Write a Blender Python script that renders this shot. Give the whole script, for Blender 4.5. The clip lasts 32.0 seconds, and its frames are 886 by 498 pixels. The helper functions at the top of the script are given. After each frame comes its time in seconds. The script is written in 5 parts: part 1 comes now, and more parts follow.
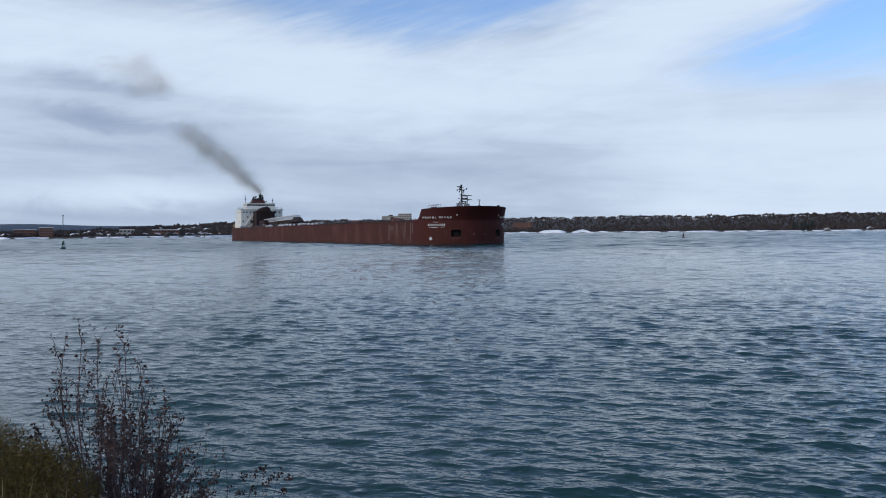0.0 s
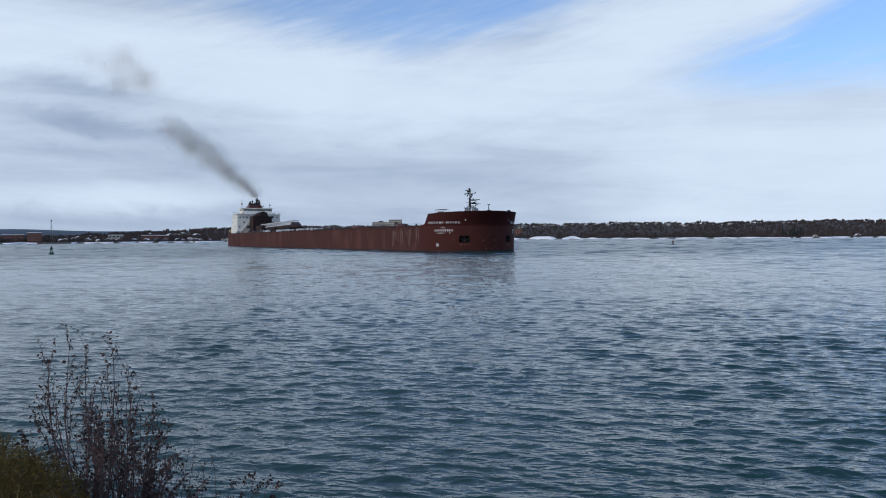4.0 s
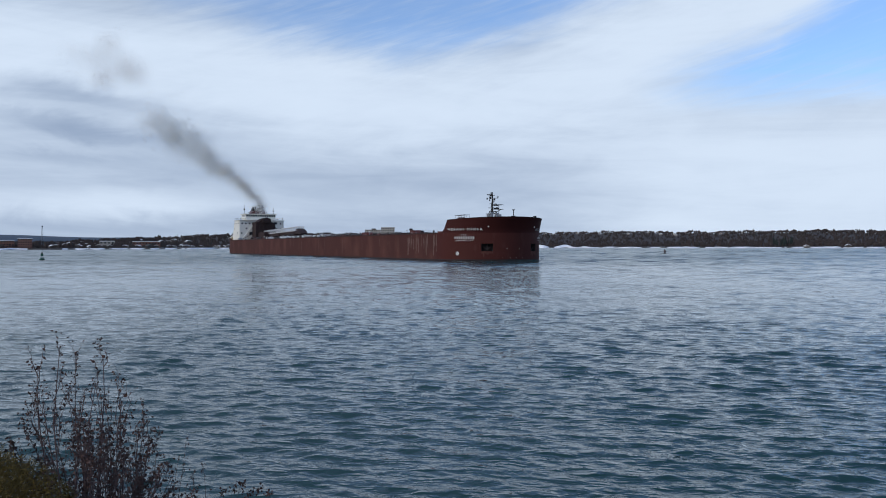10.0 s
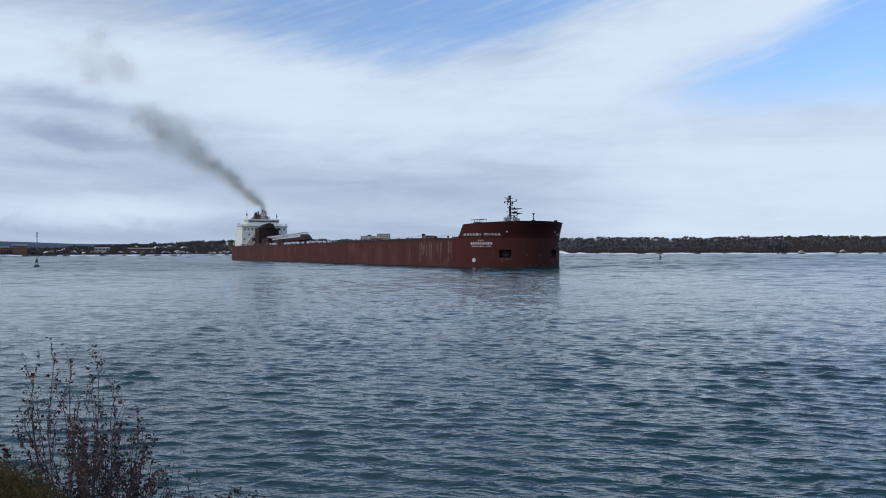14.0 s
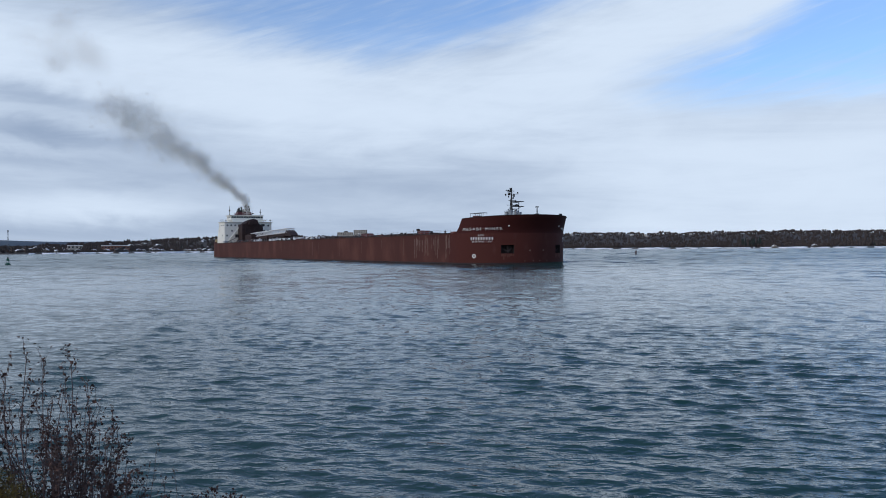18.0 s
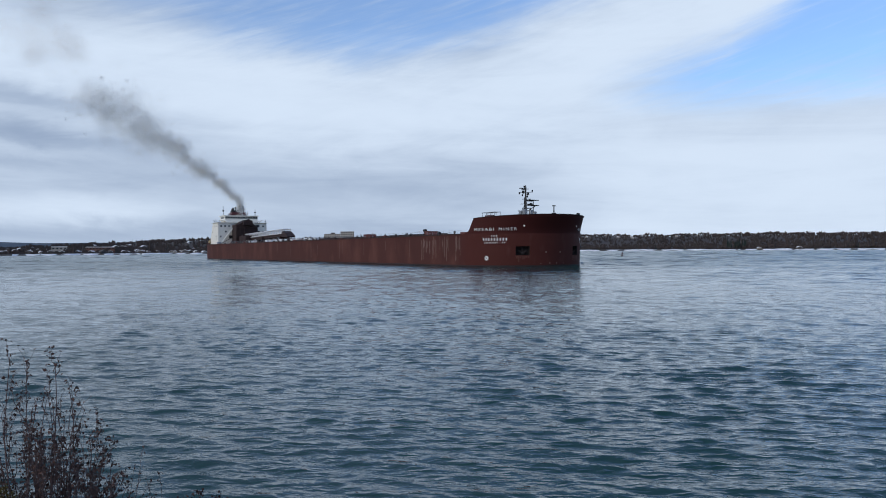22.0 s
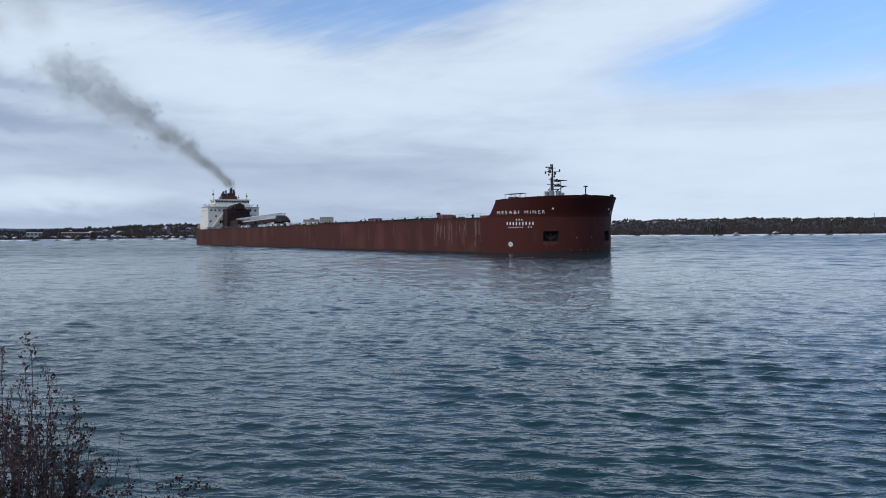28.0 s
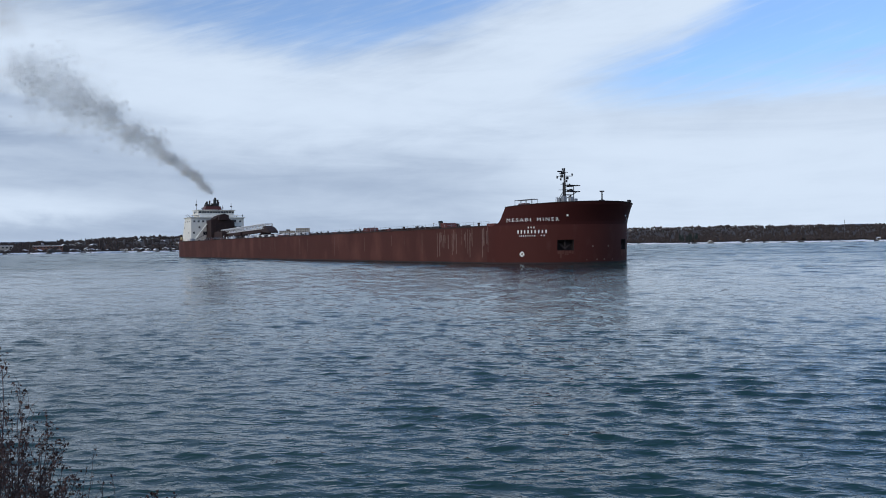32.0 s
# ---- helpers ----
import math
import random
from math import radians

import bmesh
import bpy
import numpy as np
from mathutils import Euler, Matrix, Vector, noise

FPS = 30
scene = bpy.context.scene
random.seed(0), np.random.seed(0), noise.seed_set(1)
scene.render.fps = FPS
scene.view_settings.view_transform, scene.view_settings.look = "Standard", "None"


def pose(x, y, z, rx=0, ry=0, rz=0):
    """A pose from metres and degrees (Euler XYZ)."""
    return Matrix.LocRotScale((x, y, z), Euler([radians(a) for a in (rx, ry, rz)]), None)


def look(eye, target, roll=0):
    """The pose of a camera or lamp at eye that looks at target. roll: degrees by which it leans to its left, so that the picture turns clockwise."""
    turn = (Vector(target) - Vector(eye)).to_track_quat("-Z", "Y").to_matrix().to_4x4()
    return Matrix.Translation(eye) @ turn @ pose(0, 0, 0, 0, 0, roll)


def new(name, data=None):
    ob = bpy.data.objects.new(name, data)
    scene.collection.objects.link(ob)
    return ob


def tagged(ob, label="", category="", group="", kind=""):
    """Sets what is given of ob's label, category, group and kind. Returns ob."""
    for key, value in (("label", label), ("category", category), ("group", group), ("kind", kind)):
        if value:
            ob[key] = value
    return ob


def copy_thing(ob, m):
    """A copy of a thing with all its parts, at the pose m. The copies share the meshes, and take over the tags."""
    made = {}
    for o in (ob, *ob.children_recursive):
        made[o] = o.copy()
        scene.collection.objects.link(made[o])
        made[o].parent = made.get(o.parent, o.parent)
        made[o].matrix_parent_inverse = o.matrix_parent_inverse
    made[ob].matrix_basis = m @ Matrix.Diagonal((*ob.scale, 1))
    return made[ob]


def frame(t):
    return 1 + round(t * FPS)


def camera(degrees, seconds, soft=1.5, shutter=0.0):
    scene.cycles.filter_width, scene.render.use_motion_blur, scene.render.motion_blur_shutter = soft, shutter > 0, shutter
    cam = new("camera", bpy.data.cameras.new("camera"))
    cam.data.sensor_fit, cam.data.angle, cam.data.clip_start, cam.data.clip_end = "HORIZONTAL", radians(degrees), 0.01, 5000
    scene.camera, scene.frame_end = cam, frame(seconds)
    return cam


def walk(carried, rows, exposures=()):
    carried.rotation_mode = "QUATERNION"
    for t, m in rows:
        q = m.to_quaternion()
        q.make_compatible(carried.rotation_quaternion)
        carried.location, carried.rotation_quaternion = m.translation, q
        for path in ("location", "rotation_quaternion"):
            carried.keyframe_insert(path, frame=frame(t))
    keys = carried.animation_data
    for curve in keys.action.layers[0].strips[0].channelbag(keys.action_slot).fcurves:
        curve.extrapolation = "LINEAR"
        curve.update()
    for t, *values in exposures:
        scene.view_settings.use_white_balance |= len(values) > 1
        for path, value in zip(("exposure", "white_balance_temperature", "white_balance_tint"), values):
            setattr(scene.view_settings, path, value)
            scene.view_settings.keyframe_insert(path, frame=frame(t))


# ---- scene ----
cam = camera(56.976, 32.0, soft=1.0)
EYE = (0.0, 0.0, 4.014)


def view(pan, tilt, roll):
    """Camera pose at the fixed standpoint: pan clockwise from north, tilt upwards, roll in degrees."""
    p, t = radians(pan), radians(tilt)
    return look(EYE, (math.sin(p) * math.cos(t), math.cos(p) * math.cos(t), EYE[2] + math.sin(t)), roll)


walk(cam, [
    (0, view(0.000, -1.160, -0.529)),
    (0.5, view(0.191, -1.167, -0.591)),
    (1, view(0.396, -1.058, -0.631)),
    (1.5, view(0.597, -0.922, -0.581)),
    (2, view(0.760, -0.886, -0.494)),
    (2.5, view(0.841, -0.915, -0.527)),
    (3, view(0.793, -0.963, -0.618)),
    (3.5, view(0.708, -0.889, -0.485)),
    (5.5, view(0.786, -0.283, -0.191)),
    (6, view(0.850, -0.234, -0.056)),
    (6.5, view(0.899, -0.214, -0.041)),
    (7, view(0.974, -0.257, -0.002)),
    (7.5, view(1.069, -0.298, 0.046)),
    (8, view(1.136, -0.207, 0.050)),
    (8.5, view(1.149, -0.205, -0.017)),
    (9, view(1.147, -0.311, -0.093)),
    (9.5, view(1.175, -0.257, -0.117)),
    (10, view(1.215, -0.178, -0.091)),
    (10.5, view(1.290, -0.139, -0.083)),
    (11, view(1.271, -0.030, -0.124)),
    (11.5, view(1.272, 0.040, -0.152)),
    (12, view(1.355, 0.104, -0.144)),
    (12.5, view(1.380, 0.266, -0.127)),
    (13, view(1.417, 0.306, -0.129)),
    (13.5, view(1.454, 0.223, -0.149)),
    (14, view(1.511, 0.260, -0.143)),
    (14.5, view(1.590, 0.309, -0.243)),
    (16.5, view(2.578, 0.132, -0.434)),
    (17, view(2.887, 0.059, -0.449)),
    (17.5, view(3.078, -0.031, -0.385)),
    (18, view(3.118, -0.031, -0.434)),
    (18.5, view(3.197, 0.060, -0.508)),
    (19, view(3.325, 0.173, -0.506)),
    (19.5, view(3.489, 0.260, -0.474)),
    (20, view(3.671, 0.353, -0.481)),
    (20.5, view(3.721, 0.429, -0.519)),
    (21, view(3.791, 0.428, -0.543)),
    (21.5, view(3.925, 0.291, -0.477)),
    (22, view(4.031, 0.079, -0.390)),
    (22.5, view(4.115, -0.028, -0.406)),
    (23, view(4.121, -0.096, -0.471)),
    (23.5, view(4.214, -0.139, -0.466)),
    (24, view(4.346, -0.250, -0.378)),
    (24.5, view(4.477, -0.382, -0.320)),
    (25, view(4.536, -0.477, -0.374)),
    (25.5, view(4.570, -0.555, -0.392)),
    (27.5, view(5.384, -0.926, -0.348)),
    (28, view(5.443, -0.941, -0.400)),
    (28.5, view(5.590, -0.910, -0.487)),
    (29, view(5.806, -0.909, -0.553)),
    (29.5, view(6.138, -0.884, -0.630)),
    (30, view(6.601, -0.740, -0.670)),
    (30.5, view(7.087, -0.475, -0.659)),
    (31, view(7.264, -0.397, -0.629)),
    (31.5, view(7.223, -0.562, -0.671)),
    (32, view(7.073, -0.251, -0.869)),
])

# ---- light ----
SUN_AZ, SUN_EL = -125.0, 24.0          # degrees, clockwise from north
scene.view_settings.exposure = 0.0


def nodes_of(tree):
    tree.nodes.clear()
    return tree.nodes, tree.links


def make_world():
    w = bpy.data.worlds.new("sky")
    scene.world = w
    w.use_nodes = True
    N, L = nodes_of(w.node_tree)

    def math_node(op, a, b=None, c=None):
        n = N.new("ShaderNodeMath")
        n.operation = op
        for i, v in enumerate((a, b, c)):
            if v is None:
                continue
            if isinstance(v, (int, float)):
                n.inputs[i].default_value = v
            else:
                L.new(v, n.inputs[i])
        return n.outputs[0]

    def smooth(v, lo, hi):
        n = N.new("ShaderNodeMapRange")
        n.interpolation_type = "SMOOTHSTEP"
        L.new(v, n.inputs["Value"])
        n.inputs["From Min"].default_value, n.inputs["From Max"].default_value = lo, hi
        return n.outputs[0]

    def mix(f, a, b):
        n = N.new("ShaderNodeMix")
        n.data_type = "RGBA"
        for sock, v in ((n.inputs[0], f), (n.inputs[6], a), (n.inputs[7], b)):
            if isinstance(v, (int, float)):
                sock.default_value = v
            elif isinstance(v, tuple):
                sock.default_value = (*v, 1)
            else:
                L.new(v, sock)
        return n.outputs[2]

    def noise_at(vec, scale, detail, rough=0.55, dist=0.0):
        n = N.new("ShaderNodeTexNoise")
        L.new(vec, n.inputs["Vector"])
        n.inputs["Scale"].default_value, n.inputs["Detail"].default_value = scale, detail
        n.inputs["Roughness"].default_value, n.inputs["Distortion"].default_value = rough, dist
        return n.outputs["Fac"]

    tc = N.new("ShaderNodeTexCoord")
    sep = N.new("ShaderNodeSeparateXYZ")
    L.new(tc.outputs["Generated"], sep.inputs[0])
    x, y, z = sep.outputs
    az = math_node("MULTIPLY", math_node("ARCTAN2", x, y), 57.2958)
    el = math_node("MULTIPLY", math_node("ARCSINE", z), 57.2958)
    # cloud sheet seen in perspective: direction divided by height
    zz = math_node("MAXIMUM", math_node("ADD", math_node("ABSOLUTE", z), 0.10), 0.10)
    comb = N.new("ShaderNodeCombineXYZ")
    L.new(math_node("DIVIDE", x, zz), comb.inputs[0])
    L.new(math_node("DIVIDE", y, zz), comb.inputs[1])
    rot = N.new("ShaderNodeMapping")
    rot.vector_type = "TEXTURE"
    L.new(comb.outputs[0], rot.inputs[0])
    rot.inputs["Rotation"].default_value = (0, 0, radians(62))
    rot.inputs["Scale"].default_value = (2.6, 0.8, 1)
    sheet = rot.outputs[0]
    n_big = noise_at(sheet, 0.8, 3, 0.5, 0.4)

    def plane(a, b):
        n = N.new("ShaderNodeCombineXYZ")
        L.new(a, n.inputs[0])
        L.new(b, n.inputs[1])
        return n.outputs[0]

    def add(*v):
        r = v[0]
        for q in v[1:]:
            r = math_node("ADD", r, q)
        return r

    def times(*v):
        r = v[0]
        for q in v[1:]:
            r = math_node("MULTIPLY", r, q)
        return r

    def less(a, b):
        return math_node("SUBTRACT", a, b)

    def pieces(v, pts):
        """Height of a bent line through the given pairs."""
        r = None
        for (a, h0), (b, h1) in zip(pts, pts[1:]):
            n = N.new("ShaderNodeMapRange")
            L.new(v, n.inputs["Value"])
            n.inputs["From Min"].default_value, n.inputs["From Max"].default_value = a, b
            n.inputs["To Min"].default_value, n.inputs["To Max"].default_value = 0.0, h1 - h0
            r = n.outputs[0] if r is None else add(r, n.outputs[0])
        return add(r, pts[0][1])

    # fibres combed along the high cloud, heaps and flat bands lower down
    along = add(times(az, 0.961), times(el, 0.276))
    across = less(times(el, 0.961), times(az, 0.276))
    wisp = noise_at(plane(times(along, 0.11), times(across, 0.62)), 1.0, 8, 0.60, 0.55)
    fibre = noise_at(plane(times(along, 0.16), times(across, 1.9)), 1.0, 7, 0.62, 0.35)
    azel = plane(az, times(el, 2.2))
    n_low = noise_at(azel, 0.055, 5, 0.55, 0.4)
    n_heap = noise_at(azel, 0.21, 7, 0.58, 0.6)
    n_band = noise_at(plane(add(az, times(el, 1.5)), times(el, 8.0)), 0.06, 6, 0.6, 0.5)
    ruffle = add(times(less(wisp, 0.5), 3.4), times(less(n_low, 0.5), 1.6))
    el_r = add(el, ruffle)
    az_r = add(az, times(less(n_low, 0.5), 6.0))

    def patch(a0, e0, sa, se, slope=0.0, edge=0.4):
        """Soft oval field in azimuth and elevation, its outline ruffled by the cloud noise."""
        da = add(less(az, a0), times(less(n_low, 0.5), 9.0 * edge))
        de = add(less(el, e0), times(less(n_heap, 0.5), 3.2 * edge))
        de = less(de, times(da, slope))
        r2 = add(math_node("POWER", math_node("ABSOLUTE", math_node("DIVIDE", da, sa)), 2.0),
                 math_node("POWER", math_node("ABSOLUTE", math_node("DIVIDE", de, se)), 2.0))
        return math_node("EXPONENT", times(r2, -1.0))

    # blue above the upper rim of the bright streak, and below its feathered tail
    rim = pieces(az, [(-26, 18.4), (-19, 15.0), (-10, 12.7), (-2, 12.2), (4, 12.9), (9.4, 14.0), (13.3, 15.6), (16, 16.9), (24, 20.5)])
    tail = pieces(az, [(12, 11.0), (15.6, 12.5), (23.6, 13.9), (26.5, 15.3), (29, 16.8), (36, 20.0)])
    upper = times(smooth(less(el_r, rim), -1.2, 3.2), pieces(az_r, [(-26, 0.22), (-18, 0.54), (-8, 0.76), (4, 0.82), (10, 0.85), (14, 0.95)]))
    under = times(smooth(less(add(tail, times(ruffle, 0.8)), el), -1.4, 2.2), smooth(az_r, 11.0, 22.0), smooth(add(el, times(less(n_band, 0.5), 5.0)), 7.0, 13.0))
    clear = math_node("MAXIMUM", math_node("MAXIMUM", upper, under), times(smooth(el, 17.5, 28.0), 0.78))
    clear = times(clear, less(1.08, times(smooth(fibre, 0.38, 0.78), 0.30)))
    clear = smooth(clear, 0.02, 1.05)
    # bright and grey parts of the sheet
    crest = pieces(az, [(-30, 12.8), (-15, 12.0), (-5, 9.8), (5, 9.8), (12, 11.6), (18, 14.4), (26, 16.6)])
    off = math_node("DIVIDE", less(el_r, crest), 3.0)
    bright = add(
        times(math_node("EXPONENT", times(off, off, -1.0)), 0.62),
        times(smooth(az, 6.0, 20.0), smooth(el, 11.0, 6.0), 0.52),
        times(patch(-20.0, 2.9, 7.0, 0.9), 0.70),
        times(patch(-21.0, 12.8, 6.0, 2.4), 0.25),
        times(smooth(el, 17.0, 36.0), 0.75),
        times(less(n_big, 0.5), 0.45),
        times(less(n_band, 0.5), 1.05),
        times(less(fibre, 0.5), smooth(el, 8.0, 13.0), 0.30),
        times(less(n_heap, 0.5), 0.40))
    grey = add(
        times(patch(-23.6, 9.8, 5.0, 0.75, -0.14, 0.8), 0.80),
        times(patch(-22.0, 7.6, 5.5, 0.85, -0.12, 0.8), 0.95),
        times(patch(-24.0, 5.6, 6.0, 0.6, 0.0, 0.8), 0.30),
        times(patch(-20.0, 1.2, 30.0, 1.0), 0.50),
        times(patch(-6.0, 4.6, 17.0, 2.0), 0.50),
        times(patch(-23.0, 16.0, 11.0, 3.4), 0.70))
    tone = smooth(less(bright, times(grey, 0.80)), -0.95, 0.72)
    sky = N.new("ShaderNodeTexSky")
    sky.sky_type = "NISHITA"
    sky.sun_disc = False
    sky.sun_elevation, sky.sun_rotation = radians(SUN_EL), radians(SUN_AZ)
    sky.air_density, sky.dust_density, sky.ozone_density = 1.0, 0.6, 1.5
    blue = N.new("ShaderNodeVectorMath")
    blue.operation = "SCALE"
    L.new(sky.outputs[0], blue.inputs[0])
    blue.inputs["Scale"].default_value = 0.140
    cloud = mix(tone, (0.308, 0.398, 0.556), (0.672, 0.787, 0.945))
    deep = N.new("ShaderNodeMix")
    deep.data_type, deep.blend_type = "RGBA", "MULTIPLY"
    deep.inputs[0].default_value, deep.inputs[7].default_value = 1.0, (0.76, 0.94, 1.24, 1)
    L.new(blue.outputs[0], deep.inputs[6])
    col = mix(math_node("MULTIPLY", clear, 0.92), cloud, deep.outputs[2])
    # below the horizon only the dark of the ground
    col = mix(smooth(el, -3.0, -0.2), (0.10, 0.12, 0.14), col)
    bg = N.new("ShaderNodeBackground")
    L.new(col, bg.inputs["Color"])
    bg.inputs["Strength"].default_value = 1.0
    out = N.new("ShaderNodeOutputWorld")
    L.new(bg.outputs[0], out.inputs[0])


make_world()
sun = new("sun", bpy.data.lights.new("sun", "SUN"))
sun.data.energy, sun.data.angle, sun.data.color = 1.3, radians(14), (1.0, 0.95, 0.88)
sa, se = radians(SUN_AZ), radians(SUN_EL)
sun.matrix_world = look((200 * math.sin(sa), 200 * math.cos(sa), 200 * math.tan(se)), (0, 0, 0))

# ---- materials ----


def material(name, base, rough=0.7, metal=0.0, spread=0.25, scale=2.0, fine=14.0, bump=0.25, bump_dist=0.01,
             stain=None, stain_at=(0.52, 0.7), stain_scale=None, rand=0.0, island=0.0, stretch=(1, 1, 1), ior=1.45):
    """Procedural surface: two scales of tone, stains of a second colour, relief, variation from piece to piece."""
    m = bpy.data.materials.new(name)
    m.use_nodes = True
    N, L = nodes_of(m.node_tree)
    out, bs = N.new("ShaderNodeOutputMaterial"), N.new("ShaderNodeBsdfPrincipled")
    L.new(bs.outputs[0], out.inputs[0])
    tc, mp = N.new("ShaderNodeTexCoord"), N.new("ShaderNodeMapping")
    L.new(tc.outputs["Object"], mp.inputs[0])
    mp.inputs["Scale"].default_value = stretch

    def noise_fac(sc, det):
        n = N.new("ShaderNodeTexNoise")
        L.new(mp.outputs[0], n.inputs["Vector"])
        n.inputs["Scale"].default_value, n.inputs["Detail"].default_value = sc, det
        return n.outputs["Fac"]

    def mixed(f, a, b, kind="MIX"):
        n = N.new("ShaderNodeMix")
        n.data_type, n.blend_type = "RGBA", kind
        for sock, v in ((n.inputs[0], f), (n.inputs[6], a), (n.inputs[7], b)):
            if isinstance(v, float):
                sock.default_value = v
            elif isinstance(v, tuple):
                sock.default_value = (*v, 1)
            else:
                L.new(v, sock)
        return n.outputs[2]

    big, small = noise_fac(scale, 4), noise_fac(fine, 6)
    lo = tuple(c * (1 - spread) for c in base)
    hi = tuple(min(1, c * (1 + spread)) for c in base)
    col = mixed(big, lo, hi)
    col = mixed(small, col, mixed(0.5, col, lo))
    if stain:
        f = noise_fac(stain_scale or scale * 0.6, 5)
        r = N.new("ShaderNodeMapRange")
        L.new(f, r.inputs[0])
        r.inputs[1].default_value, r.inputs[2].default_value = stain_at
        col = mixed(r.outputs[0], col, stain)
    for amount, node, sock in ((rand, "ShaderNodeObjectInfo", "Random"), (island, "ShaderNodeNewGeometry", "Random Per Island")):
        if amount:
            g = N.new(node)
            v = N.new("ShaderNodeMapRange")
            L.new(g.outputs[sock], v.inputs[0])
            v.inputs[3].default_value, v.inputs[4].default_value = 1 - amount, 1 + amount
            h = N.new("ShaderNodeHueSaturation")
            L.new(col, h.inputs["Color"])
            L.new(v.outputs[0], h.inputs["Value"])
            col = h.outputs[0]
    L.new(col, bs.inputs["Base Color"])
    bs.inputs["Roughness"].default_value, bs.inputs["Metallic"].default_value, bs.inputs["IOR"].default_value = rough, metal, ior
    if bump:
        b = N.new("ShaderNodeBump")
        L.new(small, b.inputs["Height"])
        b.inputs["Strength"].default_value, b.inputs["Distance"].default_value = bump, bump_dist
        L.new(b.outputs[0], bs.inputs["Normal"])
    return m


def water_material():
    m = bpy.data.materials.new("river_water")
    m.use_nodes = True
    N, L = nodes_of(m.node_tree)
    out, bs = N.new("ShaderNodeOutputMaterial"), N.new("ShaderNodeBsdfPrincipled")
    L.new(bs.outputs[0], out.inputs[0])
    tc = N.new("ShaderNodeTexCoord")
    # ripples: the mesh carries the chop near the bank, relief takes over further out
    ln, far = N.new("ShaderNodeVectorMath"), N.new("ShaderNodeMapRange")
    ln.operation = "LENGTH"
    L.new(tc.outputs["Object"], ln.inputs[0])
    L.new(ln.outputs["Value"], far.inputs[0])
    far.inputs[1].default_value, far.inputs[2].default_value = 60, 270
    far.interpolation_type = "SMOOTHSTEP"
    gust, rg, wide = N.new("ShaderNodeTexNoise"), N.new("ShaderNodeMapRange"), N.new("ShaderNodeMapping")
    L.new(tc.outputs["Object"], wide.inputs[0])
    wide.inputs["Scale"].default_value = (0.35, 1.0, 1)
    L.new(wide.outputs[0], gust.inputs["Vector"])
    gust.inputs["Scale"].default_value, gust.inputs["Detail"].default_value = 0.035, 7
    gust.inputs["Roughness"].default_value = 0.65
    L.new(gust.outputs["Fac"], rg.inputs[0])
    rg.inputs[1].default_value, rg.inputs[2].default_value, rg.inputs[3].default_value, rg.inputs[4].default_value = 0.3, 0.7, 0.15, 0.27
    rm = N.new("ShaderNodeMix")
    L.new(far.outputs[0], rm.inputs[0])
    rm.inputs[2].default_value = 0.025
    L.new(rg.outputs[0], rm.inputs[3])
    L.new(rm.outputs[0], bs.inputs["Roughness"])
    bumps = None
    for sc, stretch, strength, dist, detail, ridged, turn in ((2.2, (2.4, 1.0, 1), 1.0, 0.055, 8, True, -18), (6.0, (2.4, 1.0, 1), 1.0, 0.034, 6, True, -10), (17.0, (2.0, 1, 1), 0.9, 0.010, 4, True, -25)):
        mp, n, b = N.new("ShaderNodeMapping"), N.new("ShaderNodeTexNoise"), N.new("ShaderNodeBump")
        mp.vector_type = "TEXTURE"
        L.new(tc.outputs["Object"], mp.inputs[0])
        mp.inputs["Scale"].default_value = stretch
        mp.inputs["Rotation"].default_value = (0, 0, radians(turn))
        L.new(mp.outputs[0], n.inputs["Vector"])
        n.inputs["Scale"].default_value, n.inputs["Detail"].default_value, n.inputs["Distortion"].default_value = sc, detail, 0.35
        if ridged:
            n.noise_type = "RIDGED_MULTIFRACTAL"
            n.normalize = True
        b.inputs["Distance"].default_value = dist
        near = N.new("ShaderNodeMapRange")
        L.new(far.outputs[0], near.inputs[0])
        near.inputs[3].default_value, near.inputs[4].default_value = strength, 0.12 * strength
        L.new(near.outputs[0], b.inputs["Strength"])
        L.new(n.outputs["Fac"], b.inputs["Height"])
        if bumps:
            L.new(bumps, b.inputs["Normal"])
        bumps = b.outputs[0]
    L.new(bumps, bs.inputs["Normal"])
    n = N.new("ShaderNodeTexNoise")
    L.new(tc.outputs["Object"], n.inputs["Vector"])
    n.inputs["Scale"].default_value = 0.07
    mx = N.new("ShaderNodeMix")
    mx.data_type = "RGBA"
    L.new(n.outputs["Fac"], mx.inputs[0])
    mx.inputs[6].default_value, mx.inputs[7].default_value = (0.009, 0.038, 0.040, 1), (0.014, 0.053, 0.045, 1)
    L.new(mx.outputs[2], bs.inputs["Base Color"])
    bs.inputs["IOR"].default_value = 1.333
    return m


M_WATER = water_material()
M_HULL = material("rusty_brown_hull_paint", (0.080, 0.028, 0.022), 0.75, 0, 0.28, 0.06, 0.7, 0.15, 0.02,
                  stain=(0.118, 0.045, 0.035), stain_at=(0.50, 0.72), stain_scale=0.14, stretch=(1, 1, 0.5), ior=1.25)
M_BOWLOW = material("red_brown_bow_paint", (0.072, 0.0185, 0.0142), 0.7, 0, 0.2, 0.12, 1.2, 0.15, 0.01, stain=(0.085, 0.030, 0.024), stain_at=(0.58, 0.78), stain_scale=0.4, stretch=(1, 1, 0.5), ior=1.25)
M_BOW = material("dark_red_brown_bow_paint", (0.056, 0.0128, 0.0110), 0.65, 0, 0.16, 0.12, 1.5, 0.15, 0.01, ior=1.25)
